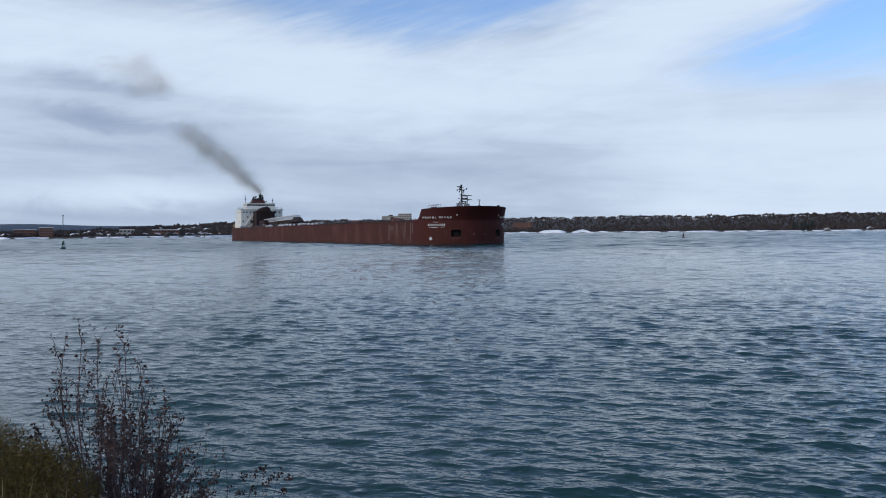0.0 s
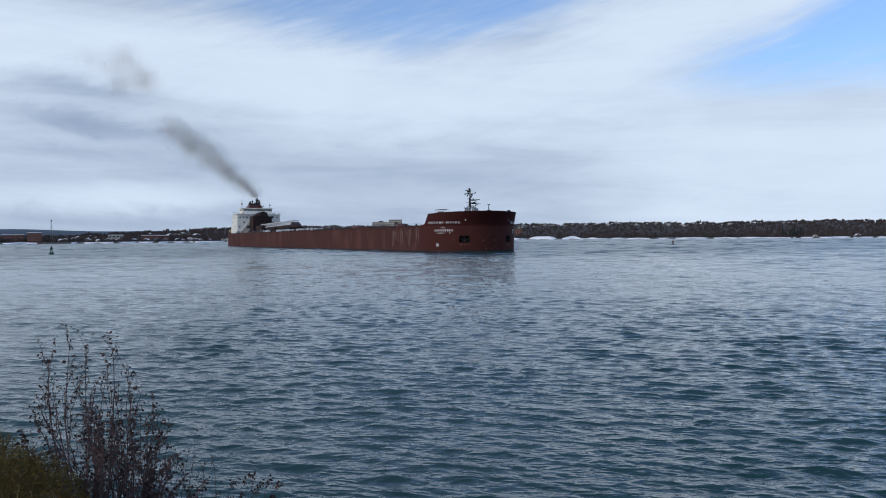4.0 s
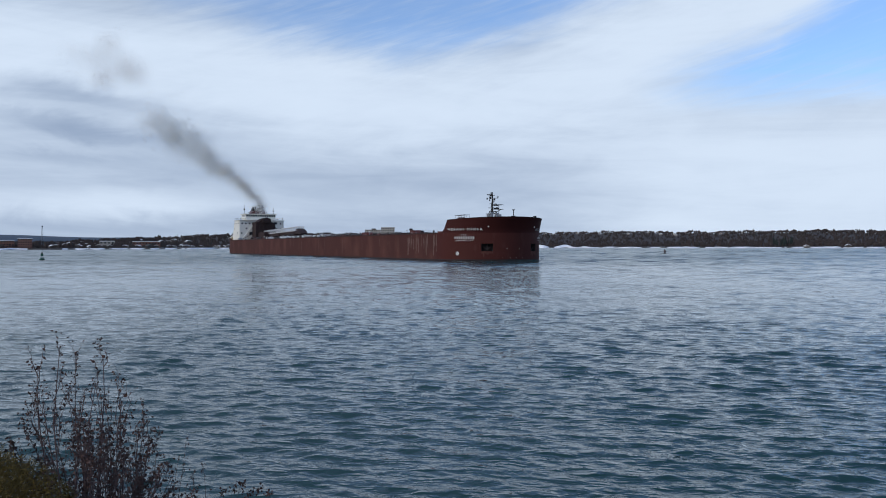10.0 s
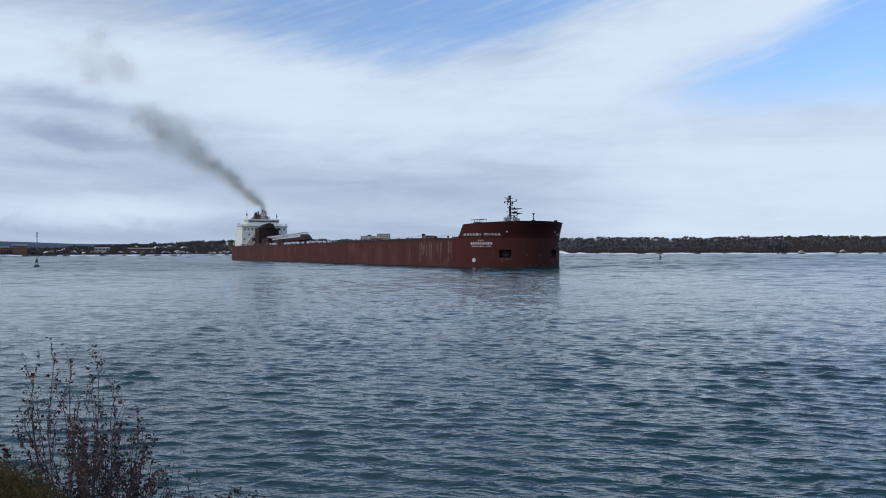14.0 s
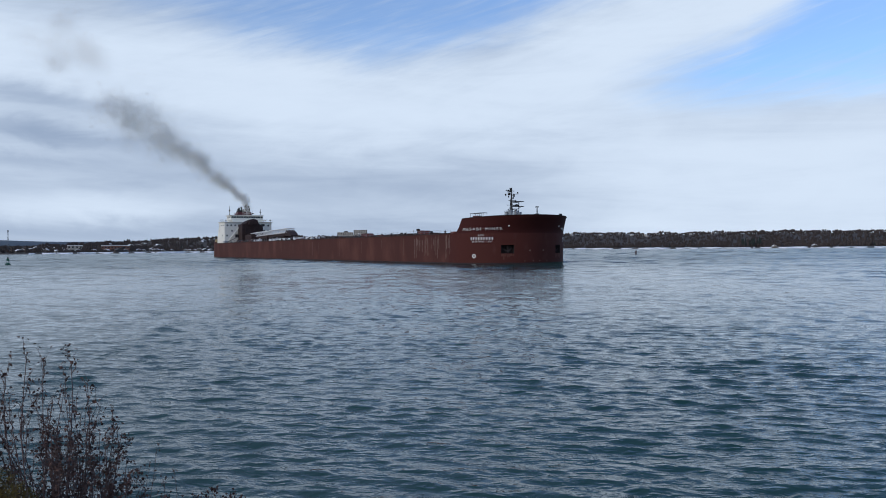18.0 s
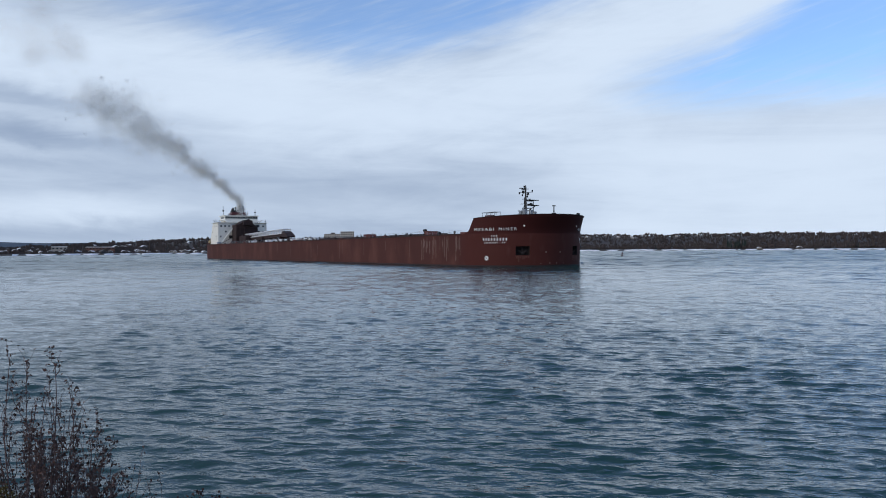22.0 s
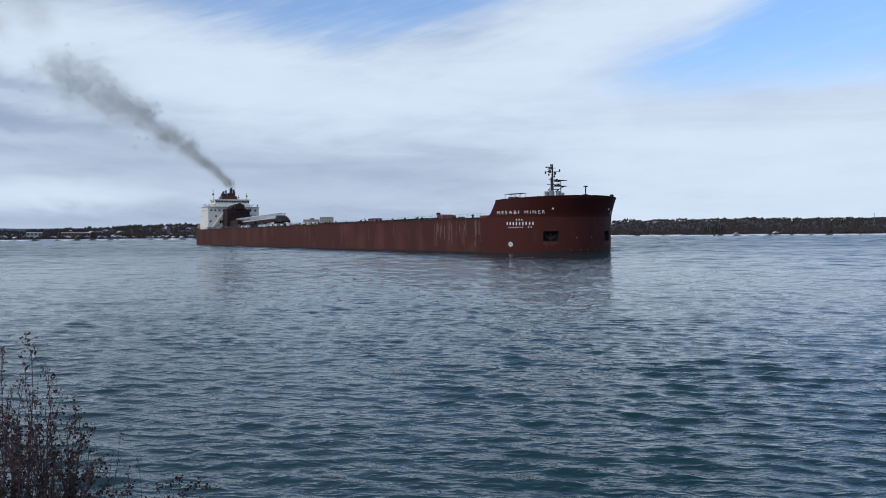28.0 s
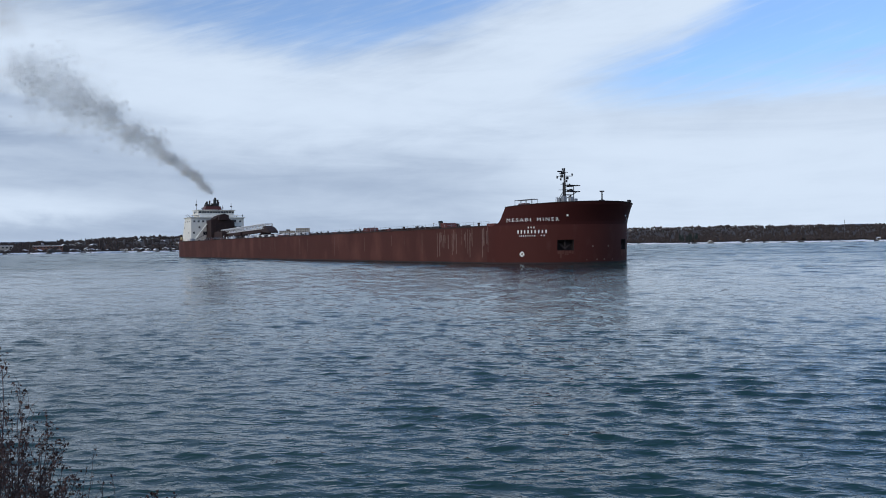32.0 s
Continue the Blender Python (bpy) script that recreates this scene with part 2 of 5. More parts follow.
M_SCRAPE = material("pale_scraped_streak", (0.165, 0.095, 0.078), 0.7, 0, 0.3, 0.8, 5.0, 0.1)
M_RUB = material("faint_rubbed_streak", (0.115, 0.048, 0.038), 0.75, 0, 0.3, 0.8, 5.0, 0.1)
M_RUST = material("orange_rust_stain", (0.105, 0.034, 0.023), 0.85, 0, 0.35, 0.7, 4.0, 0.2)
M_WATERLINE = material("wet_dark_boot_topping", (0.030, 0.012, 0.011), 0.75, 0, 0.3, 0.3, 3.0, 0.1)
M_DECK = material("red_brown_deck_steel", (0.13, 0.035, 0.028), 0.7, 0, 0.3, 0.4, 3.0)
M_WHITE = material("ship_white_paint", (0.80, 0.77, 0.69), 0.5, 0, 0.08, 0.35, 4.0, 0.1, stain=(0.48, 0.40, 0.32), stain_at=(0.62, 0.85), stain_scale=0.5, stretch=(1, 1, 0.35))
M_LETTER = material("white_letter_paint", (0.78, 0.77, 0.74), 0.6, 0, 0.06, 1.0, 6.0, 0.0)
M_CASING = material("sooty_brown_steel", (0.032, 0.015, 0.013), 0.75, 0, 0.3, 0.3, 3.0)
M_BLACK = material("black_steel", (0.018, 0.018, 0.02), 0.6, 0, 0.3, 0.6, 5.0, 0.1)
M_DARK = material("dark_recess_steel", (0.022, 0.014, 0.014), 0.8, 0, 0.3, 0.8, 5.0)
M_STEEL = material("grey_galvanised_steel", (0.30, 0.32, 0.34), 0.5, 0.5, 0.2, 0.7, 6.0, 0.1)
M_BOOM = material("pale_grey_boom_paint", (0.66, 0.67, 0.68), 0.5, 0, 0.15, 0.5, 4.0, 0.1)
M_WINDOW = material("dark_window_glass", (0.02, 0.025, 0.03), 0.12, 0, 0.2, 0.5, 3.0, 0.0)
M_RED = material("red_funnel_band", (0.085, 0.018, 0.018), 0.5, 0, 0.15, 0.5, 4.0, 0.1)
M_SMOKE = material("grey_smoke", (0.80, 0.79, 0.755), 1.0, 0, 0.15, 0.2, 1.0, 0.0, island=0.3)
M_HAZE = material("brown_smoke_haze", (0.56, 0.45, 0.39), 1.0, 0, 0.15, 0.2, 1.0, 0.0, island=0.3)
M_SNOW = material("old_snow", (0.88, 0.88, 0.89), 0.8, 0, 0.1, 0.05, 1.0, 0.3, 0.05)
M_LAND = material("brown_hillside_scrub", (0.058, 0.045, 0.038), 0.95, 0, 0.35, 0.02, 0.3, 0.4, 0.3, stain=(0.55, 0.57, 0.6), stain_at=(0.72, 0.80), stain_scale=0.02)
M_BARE = material("bare_twig_crowns", (0.060, 0.045, 0.040), 0.95, 0, 0.3, 0.02, 0.6, 0.3, 0.4, island=0.12)
M_FIR = material("dark_conifer_needles", (0.018, 0.026, 0.020), 0.9, 0, 0.3, 0.02, 0.8, 0.5, 0.4, island=0.35)
# blue-grey base stands in for the air's haze over the distant hills
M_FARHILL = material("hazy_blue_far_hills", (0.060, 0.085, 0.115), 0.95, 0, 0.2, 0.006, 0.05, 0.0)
M_ROOF = material("dark_shingle_roof", (0.10, 0.095, 0.095), 0.9, 0, 0.2, 0.2, 2.0, 0.1, rand=0.3)
M_SIDING = material("painted_house_siding", (0.085, 0.075, 0.07), 0.8, 0, 0.15, 0.2, 2.0, 0.1, rand=0.6)
M_CONCRETE = material("pale_concrete_wall", (0.40, 0.36, 0.31), 0.85, 0, 0.15, 0.1, 1.0, 0.1)
M_BRICK = material("red_brick_wall", (0.20, 0.095, 0.068), 0.85, 0, 0.2, 0.05, 0.8, 0.2)
M_BANK = material("stony_bank_soil", (0.13, 0.11, 0.085), 0.95, 0, 0.35, 0.8, 9.0, 0.6, 0.03, stain=(0.7, 0.72, 0.75), stain_at=(0.55, 0.62), stain_scale=0.9)
M_BARK = material("purple_brown_twig_bark", (0.088, 0.054, 0.050), 0.8, 0, 0.3, 6.0, 60.0, 0.3, 0.001)
M_LEAF = material("withered_brown_leaf", (0.080, 0.042, 0.033), 0.85, 0, 0.3, 8.0, 70.0, 0.3, 0.001, island=0.45)
M_SHRUB = material("yellow_green_sprigs", (0.120, 0.080, 0.014), 0.9, 0, 0.35, 6.0, 50.0, 0.3, 0.001, island=0.4)
M_STRAW = material("dry_straw_grass", (0.36, 0.29, 0.17), 0.9, 0, 0.3, 6.0, 50.0, 0.2, 0.001, island=0.3)
M_GREEN = material("green_buoy_paint", (0.02, 0.10, 0.07), 0.5, 0, 0.2, 1.5, 9.0, 0.1)
M_REDBUOY = material("dark_red_buoy_paint", (0.048, 0.009, 0.010), 0.5, 0, 0.2, 1.5, 9.0, 0.1)

# ---- mesh helpers ----


def part(name, bm, mat, parent=None, label="", smooth=False, matrix=None):
    """Links a bmesh as one mesh object, under a thing or part if given."""
    me = bpy.data.meshes.new(name)
    bm.to_mesh(me)
    bm.free()
    for mm in (mat if isinstance(mat, (list, tuple)) else [mat]):
        me.materials.append(mm)
    if smooth:
        me.polygons.foreach_set("use_smooth", [True] * len(me.polygons))
    ob = new(name, me)
    if parent:
        ob.parent = parent
    if matrix is not None:
        ob.matrix_basis = matrix
    if label:
        ob["label"] = label
    return ob


def mesh_object(name, verts, faces, mat, parent=None, smooth=False):
    """Mesh object from number arrays; all faces have the same count of corners."""
    verts, faces = np.asarray(verts, np.float32), np.asarray(faces, np.int32)
    k = faces.shape[1]
    me = bpy.data.meshes.new(name)
    me.vertices.add(len(verts))
    me.vertices.foreach_set("co", verts.ravel())
    me.loops.add(faces.size)
    me.loops.foreach_set("vertex_index", faces.ravel())
    me.polygons.add(len(faces))
    me.polygons.foreach_set("loop_start", np.arange(0, faces.size, k, dtype=np.int32))
    me.update(calc_edges=True)
    me.polygons.foreach_set("use_smooth", np.full(len(faces), smooth))
    me.materials.append(mat)
    ob = new(name, me)
    if parent:
        ob.parent = parent
    return ob


def box(bm, x0, x1, y0, y1, z0, z1, bevel=0.0):
    r = bmesh.ops.create_cube(bm, size=1)
    for v in r["verts"]:
        v.co = Vector(((x0 + x1) / 2 + v.co.x * (x1 - x0), (y0 + y1) / 2 + v.co.y * (y1 - y0), (z0 + z1) / 2 + v.co.z * (z1 - z0)))
    if bevel:
        es = list({e for v in r["verts"] for e in v.link_edges})
        bmesh.ops.bevel(bm, geom=es, offset=bevel, segments=1, affect="EDGES")
    return bm


def boxm(*a):
    return box(bmesh.new(), *a)


def rod(bm, a, b, r0, r1=None, n=8, caps=True):
    """Tapered round bar from a to b."""
    a, b = Vector(a), Vector(b)
    d = b - a
    q = d.to_track_quat("Z", "Y").to_matrix()
    r1 = r0 if r1 is None else r1
    rings = []
    for p, r in ((a, r0), (b, r1)):
        rings.append([bm.verts.new(p + q @ Vector((r * math.cos(2 * math.pi * i / n), r * math.sin(2 * math.pi * i / n), 0))) for i in range(n)])
    for i in range(n):
        bm.faces.new((rings[0][i], rings[0][(i + 1) % n], rings[1][(i + 1) % n], rings[1][i]))
    if caps:
        bm.faces.new(rings[0][::-1])
        bm.faces.new(rings[1])
    return bm


def rodm(a, b, r0, r1=None, n=8):
    return rod(bmesh.new(), a, b, r0, r1, n)


def lathe(profile, n=20, bm=None):
    """Turned shape: profile of (radius, height)."""
    bm = bm or bmesh.new()
    rings = [[bm.verts.new((max(r, 1e-3) * math.cos(2 * math.pi * i / n), max(r, 1e-3) * math.sin(2 * math.pi * i / n), z)) for i in range(n)] for r, z in profile]
    for a, b in zip(rings, rings[1:]):
        for i in range(n):
            bm.faces.new((a[i], a[(i + 1) % n], b[(i + 1) % n], b[i]))
    bm.faces.new(rings[0][::-1])
    bm.faces.new(rings[-1])
    return bm


def prism(poly, axis, lo, hi):
    """Flat outline (pairs) pushed out along an axis: 'x' outline in y,z; 'y' in x,z; 'z' in x,y."""
    bm = bmesh.new()
    put = {"x": lambda a, b, c: (c, a, b), "y": lambda a, b, c: (a, c, b), "z": lambda a, b, c: (a, b, c)}[axis]
    lower = [bm.verts.new(put(a, b, lo)) for a, b in poly]
    upper = [bm.verts.new(put(a, b, hi)) for a, b in poly]
    n = len(poly)
    for i in range(n):
        bm.faces.new((lower[i], lower[(i + 1) % n], upper[(i + 1) % n], upper[i]))
    bm.faces.new(lower[::-1])
    bm.faces.new(upper)
    bmesh.ops.recalc_face_normals(bm, faces=bm.faces)
    return bm


def empty(name, label, category, group=""):
    ob = new(name)
    ob.empty_display_size = 0.5
    return tagged(ob, label, category, group)


def lerp_table(x, table):
    for (a, u), (b, v) in zip(table, table[1:]):
        if x <= b:
            k = max(0.0, (x - a) / (b - a))
            return u + (v - u) * k
    return table[-1][1]

# ---- water, one sheet to the horizon ----


def wave_field(px, py, cell):
    """Shift of each point by short wind waves with sharpened crests; components too short for the mesh cell fade out."""
    rng = np.random.RandomState(7)
    dx, dy, dz = np.zeros_like(px), np.zeros_like(px), np.zeros_like(px)
    # gusts: patches of rougher and calmer water
    g = 1.0 + 0.30 * np.sin(px * 0.043 + 1.0 + 1.3 * np.sin(py * 0.021)) * np.sin(py * 0.037 + 0.6)
    g *= 1.0 + 0.25 * np.sin(px * 0.31 + 2.0 * np.sin(py * 0.17)) * np.sin(py * 0.23 + 1.6)
    rad = np.hypot(px, py)
    calm = 1.0 - 0.45 * np.clip((rad - 50) / 200, 0, 1)
    count = 260
    # further out the eye picks out longer waves
    swell = np.log(np.clip(rad / 60, 2.6, 12.0))
    for i in range(count):
        lam = 0.16 * (22.0 / 0.16) ** ((i + rng.rand()) / count)
        # short chop with its peak under a metre; the longer waves run straighter
        ang = radians(-106 + (18 + 14 * min(1.0, max(0.0, math.log(1.2 / lam)))) * rng.randn())
        w = 1.0 + 0.5 * math.exp(-(math.log(lam / 0.75) / 0.45) ** 2)
        w *= math.exp(-(max(0.0, math.log(lam / 0.8)) / 0.75) ** 2)
        far = 1.7 * np.exp(-((math.log(lam) - swell) / 0.5) ** 2) * np.clip((rad - 50) / 150, 0, 1)
        amp = lam * (0.5 + rng.rand()) * 0.0024 * (w * calm + far)
        ph = 2 * math.pi * rng.rand()
        k = 2 * math.pi / lam
        fade = np.clip((lam / np.maximum(cell, 1e-3) - 2.2) / 1.6, 0, 1) * g
        a = (k * (px * math.cos(ang) + py * math.sin(ang)) + ph).astype(np.float32)
        s, c = np.sin(a), np.cos(a)
        dz += fade * amp * s
        dx += fade * amp * math.cos(ang) * c
        dy += fade * amp * math.sin(ang) * c
    return dx, dy, dz


def make_water():
    r_in = 5.0 * np.exp(np.arange(0, 1420) * 0.0040)
    r_out = r_in[-1] * np.exp(np.arange(1, 120) * 0.0225)
    r = np.concatenate([r_in, r_out[r_out < 4900], [4995.0]])
    a = np.radians(np.concatenate([np.arange(-86, -40, 1.5), np.arange(-40.0, 47.01, 0.18), np.arange(48.5, 90, 1.5)]))
    R, A = np.meshgrid(r, a, indexing="ij")
    X, Y = R * np.sin(A), R * np.cos(A)
    DX, DY, DZ = wave_field(X, Y, np.gradient(r)[:, None] * np.ones_like(A))
    X, Y, Z = X + DX, Y + DY, DZ
    n, k = R.shape
    idx = np.arange(n * k).reshape(n, k)
    f = np.stack([idx[:-1, :-1], idx[:-1, 1:], idx[1:, 1:], idx[1:, :-1]], -1).reshape(-1, 4)[:, ::-1]
    V = np.stack([X, Y, Z], -1).reshape(-1, 3)
    # the rest of the circle, outside the view
    a2 = np.radians(np.linspace(89.0, 274.0, 60))
    r2 = np.array([0.5, 6, 20, 60, 200, 600, 1500, 4995])
    R2, A2 = np.meshgrid(r2, a2, indexing="ij")
    V2 = np.stack([R2 * np.sin(A2), R2 * np.cos(A2), 0 * R2 - 0.02], -1).reshape(-1, 3)
    idx2 = np.arange(R2.size).reshape(R2.shape) + len(V)
    f2 = np.stack([idx2[:-1, :-1], idx2[:-1, 1:], idx2[1:, 1:], idx2[1:, :-1]], -1).reshape(-1, 4)[:, ::-1]
    ob = mesh_object("water", np.concatenate([V, V2]), np.concatenate([f, f2]), M_WATER, smooth=True)
    return tagged(ob, "dark blue-green river water with short wind waves", "water", kind="structure")


WATER = make_water()

# ---- near bank ----


def bank_height(x, y):
    edge = 8.6 + 0.5 * math.sin(x * 0.7) + 0.25 * math.sin(x * 2.3 + 1)
    if x < -1:
        edge += 0.5 * min(3.0, -1 - x)
    k = y / edge
    z = 2.38 - 0.10 * max(0, k) - 1.9 * max(0.0, k - 0.45) ** 1.2 * 2.2
    if x < 0:
        z += 0.30 * math.exp(-((x + 3.4) / 1.6) ** 2 - ((y - 4.4) / 1.7) ** 2)
    return max(z, -0.9) + 0.05 * noise.noise((x * 1.7, y * 1.7, 0)) + 0.02 * noise.noise((x * 7, y * 7, 3))


def make_bank():
    xs = np.concatenate([np.linspace(-900, -14, 30), np.arange(-13.5, 14, 0.3), np.linspace(15, 900, 30)])
    ys = np.concatenate([np.linspace(-900, -6, 20), np.arange(-5.5, 13, 0.3)])
    V = [(x, y, bank_height(x, y) + max(0, -y - 10) * 0.01) for y in ys for x in xs]
    n, k = len(ys), len(xs)
    idx = np.arange(n * k).reshape(n, k)
    f = np.stack([idx[:-1, :-1], idx[:-1, 1:], idx[1:, 1:], idx[1:, :-1]], -1).reshape(-1, 4)
    return tagged(mesh_object("ground", V, f, M_BANK, smooth=True), "stony river bank with patches of old snow", "ground", kind="structure")


make_bank()

# ---- far shore ----
SHORE = [(-60, 1200), (-29, 1320), (-24, 1350), (-18, 1450), (-11, 1600), (-3, 2050), (5, 2100), (10, 2000), (17, 1800), (24, 1650), (32, 1500), (40, 1450), (70, 1400)]
RIDGE = [(-60, 0.62), (-28.5, 0.50), (-23.7, 0.58), (-18.5, 0.84), (-14.9, 1.04), (-8.8, 1.12), (-5.3, 1.10), (4.2, 1.12), (8.5, 1.16), (12.4, 1.20), (17.9, 1.16), (23.1, 1.19), (28.5, 1.17), (35.6, 1.12), (70, 1.05)]


def shore_r(az):
    return lerp_table(az, SHORE) + 14 * math.sin(az * 2.1) + 7 * math.sin(az * 5.7 + 2)


def land_height(az, r):
    """Ground level of the far bank: a low snowy margin, then wooded slopes up to the ridge."""
    s = r - shore_r(az)
    top = EYE[2] + math.tan(radians(lerp_table(az, RIDGE))) * (shore_r(az) + 900) - 15
    k = min(1.0, max(0.0, (s - 60) / 840))
    z = min(2.2, max(-1.5, s * 0.09)) + (top - 2.2) * (k * k * (3 - 2 * k))
    return z + (k * 5.0 * noise.noise((az * 0.9, r * 0.004, 1.0)) if s > 60 else 0.3 * noise.noise((az * 6, r * 0.1, 2.0)))


def place(az, r, dz=0.0):
    return Vector((r * math.sin(radians(az)), r * math.cos(radians(az)), land_height(az, r) + dz))


def make_far_land():
    azs = np.arange(-60, 70.1, 0.5)
    steps = [-25, 0, 10, 22, 40, 60, 110, 180, 260, 350, 450, 560, 680, 800, 900, 1100, 1500, 2200]
    V = [tuple(place(a, shore_r(a) + s)) for s in steps for a in azs]
    n, k = len(steps), len(azs)
    idx = np.arange(n * k).reshape(n, k)
    f = np.stack([idx[:-1, :-1], idx[:-1, 1:], idx[1:, 1:], idx[1:, :-1]], -1).reshape(-1, 4)[:, ::-1]
    return tagged(mesh_object("far_bank", V, f, M_LAND, smooth=True), "brown wooded far river bank rising to a low ridge", "hillside", kind="structure")


make_far_land()


def woods(name, label, mat, spots, fir):
    """Far trees, too many to count, in one mesh: each a lumpy crown of several tufts on a trunk."""
    rng = random.Random(11 if fir else 5)
    V, F = [], []

    def tri_ring(center, rx, rz, seg, rows):
        base = len(V)
        for j, (kr, kz) in enumerate(rows):
            for i in range(seg):
                t = 2 * math.pi * (i + 0.5 * (j % 2)) / seg
                w = kr * rng.uniform(0.65, 1.3)
                V.append((center[0] + rx * w * math.cos(t), center[1] + rx * w * math.sin(t), center[2] + rz * (kz + rng.uniform(-0.07, 0.07))))
        for j in range(len(rows) - 1):
            for i in range(seg):
                a, b = base + j * seg + i, base + j * seg + (i + 1) % seg
                F.append((a, b, b + seg))
                F.append((a, b + seg, a + seg))

    for p, h in spots:
        if fir:
            w = h * rng.uniform(0.16, 0.24)
            for q in range(3):
                tri_ring((p[0], p[1], p[2] + h * (0.08 + 0.27 * q)), w * (1 - 0.26 * q), h * 0.42, 6, [(1.0, 0), (0.55, 0.35), (0.05, 1.0)])
        else:
            w = h * rng.uniform(0.30, 0.50)
            for q in range(3):
                c = (p[0] + rng.uniform(-.9, .9) * w, p[1] + rng.uniform(-.9, .9) * w, p[2] + h * rng.uniform(0.0, 0.42))
                tri_ring(c, w * rng.uniform(0.35, 0.6), h * rng.uniform(0.40, 0.62), 5, [(0.5, 0), (1.0, 0.35), (0.92, 0.68), (0.5, 0.95)])
    ob = mesh_object(name, V, F, mat, smooth=True)
    return tagged(ob, label, "trees", kind="stuff")


def house_spots():
    """Azimuth and distance from the waterline of the houses across the river."""
    rng = random.Random(77)
    spots = [(rng.uniform(-24.5, -9.5), 45 + 560 * rng.random()) for i in range(46)]
    spots += [(rng.uniform(5, 19.5), rng.uniform(620, 880)) for i in range(20)]
    spots += [(-24.0 + 0.95 * i + rng.uniform(-0.3, 0.3), rng.uniform(16, 95)) for i in range(16)]
    return spots + [(27.6, 20), (25.2, 18), (-12.3, 18), (-11.7, 24), (-13.5, 40), (35.2, 90), (20.0, 700), (21.4, 730), (-28.2, 200), (-18.6, 22)]


HOUSE_SPOTS = house_spots()


def make_woods():
    rng = random.Random(3)
    bare, firs = [], []
    # scrub and garden trees between the houses and the water
    for i in range(620):
        az = rng.uniform(-34, -9) if i % 3 else rng.uniform(4, 36)
        bare.append((place(az, shore_r(az) + rng.uniform(16, 60)), rng.uniform(2.5, 5.5)))
    for i in range(7600):
        az = rng.uniform(-34, 42)
        s = 30 + 900 * rng.random() ** 1.35
        if az < -15 and s < 60 and rng.random() < 0.6:
            continue
        # gardens are cleared towards the river
        if any(-6 < hs - s < 90 and abs(az - ha) * 30 < 8 for ha, hs in HOUSE_SPOTS):
            continue
        p = place(az, shore_r(az) + s)
        cl = noise.noise((az * 0.35, s * 0.006, 5))
        if rng.random() < (0.02 + 0.28 * cl) * (1.0 if s > 560 else 0.35):
            firs.append((p, rng.uniform(7, 11)))
        else:
            bare.append((p, rng.uniform(5.5, 11.0)))
    for i in range(1500):
        az = rng.uniform(-24, 42)
        bare.append((place(az, shore_r(az) + rng.uniform(760, 925)), rng.uniform(4.5, 7.5)))
    for i in range(16):
        az = 23.1 + 1.3 * rng.random()
        firs.append((place(az, shore_r(az) + 40 + 90 * rng.random()), rng.uniform(14, 21)))
    woods("far_bare_woods", "leafless brown woods on the far bank", M_BARE, bare, False)
    woods("far_conifers", "dark conifers among the far woods", M_FIR, firs, True)


make_woods()

# ---- freighter ----
CX, HALF, DECK, STERN = -14.0, 16.0, 7.9, -305.0


def hull_point(phi, z):
    """Bow shell: phi 0 is the starboard shoulder, half a turn further the port shoulder."""
    k = min(max((z - 7.9) / 4.2, 0), 1) ** 1.3
    a = 15.5 + 2.4 * k + 0.05 * min(z, 8)
    return Vector((CX + a * math.sin(phi), -HALF * math.cos(phi), z))


def hull_normal(phi, z):
    a = 16 + 2.5 * min(max((z - 7.9) / 4.2, 0), 1)
    return Vector((math.sin(phi) * HALF, -math.cos(phi) * a, 0)).normalized()


def half_beam(x):
    k = min(1, max(0, (x - STERN) / 22))
    return 14.9 + 1.1 * math.sin(k * math.pi / 2)


ship = empty("lake_freighter", "long rust-brown lake freighter with white stern house, under way", "ship")
POCKETS = ((0.97, 1.18), (math.pi - 1.13, math.pi - 0.95))
PZ = (2.65, 4.80)


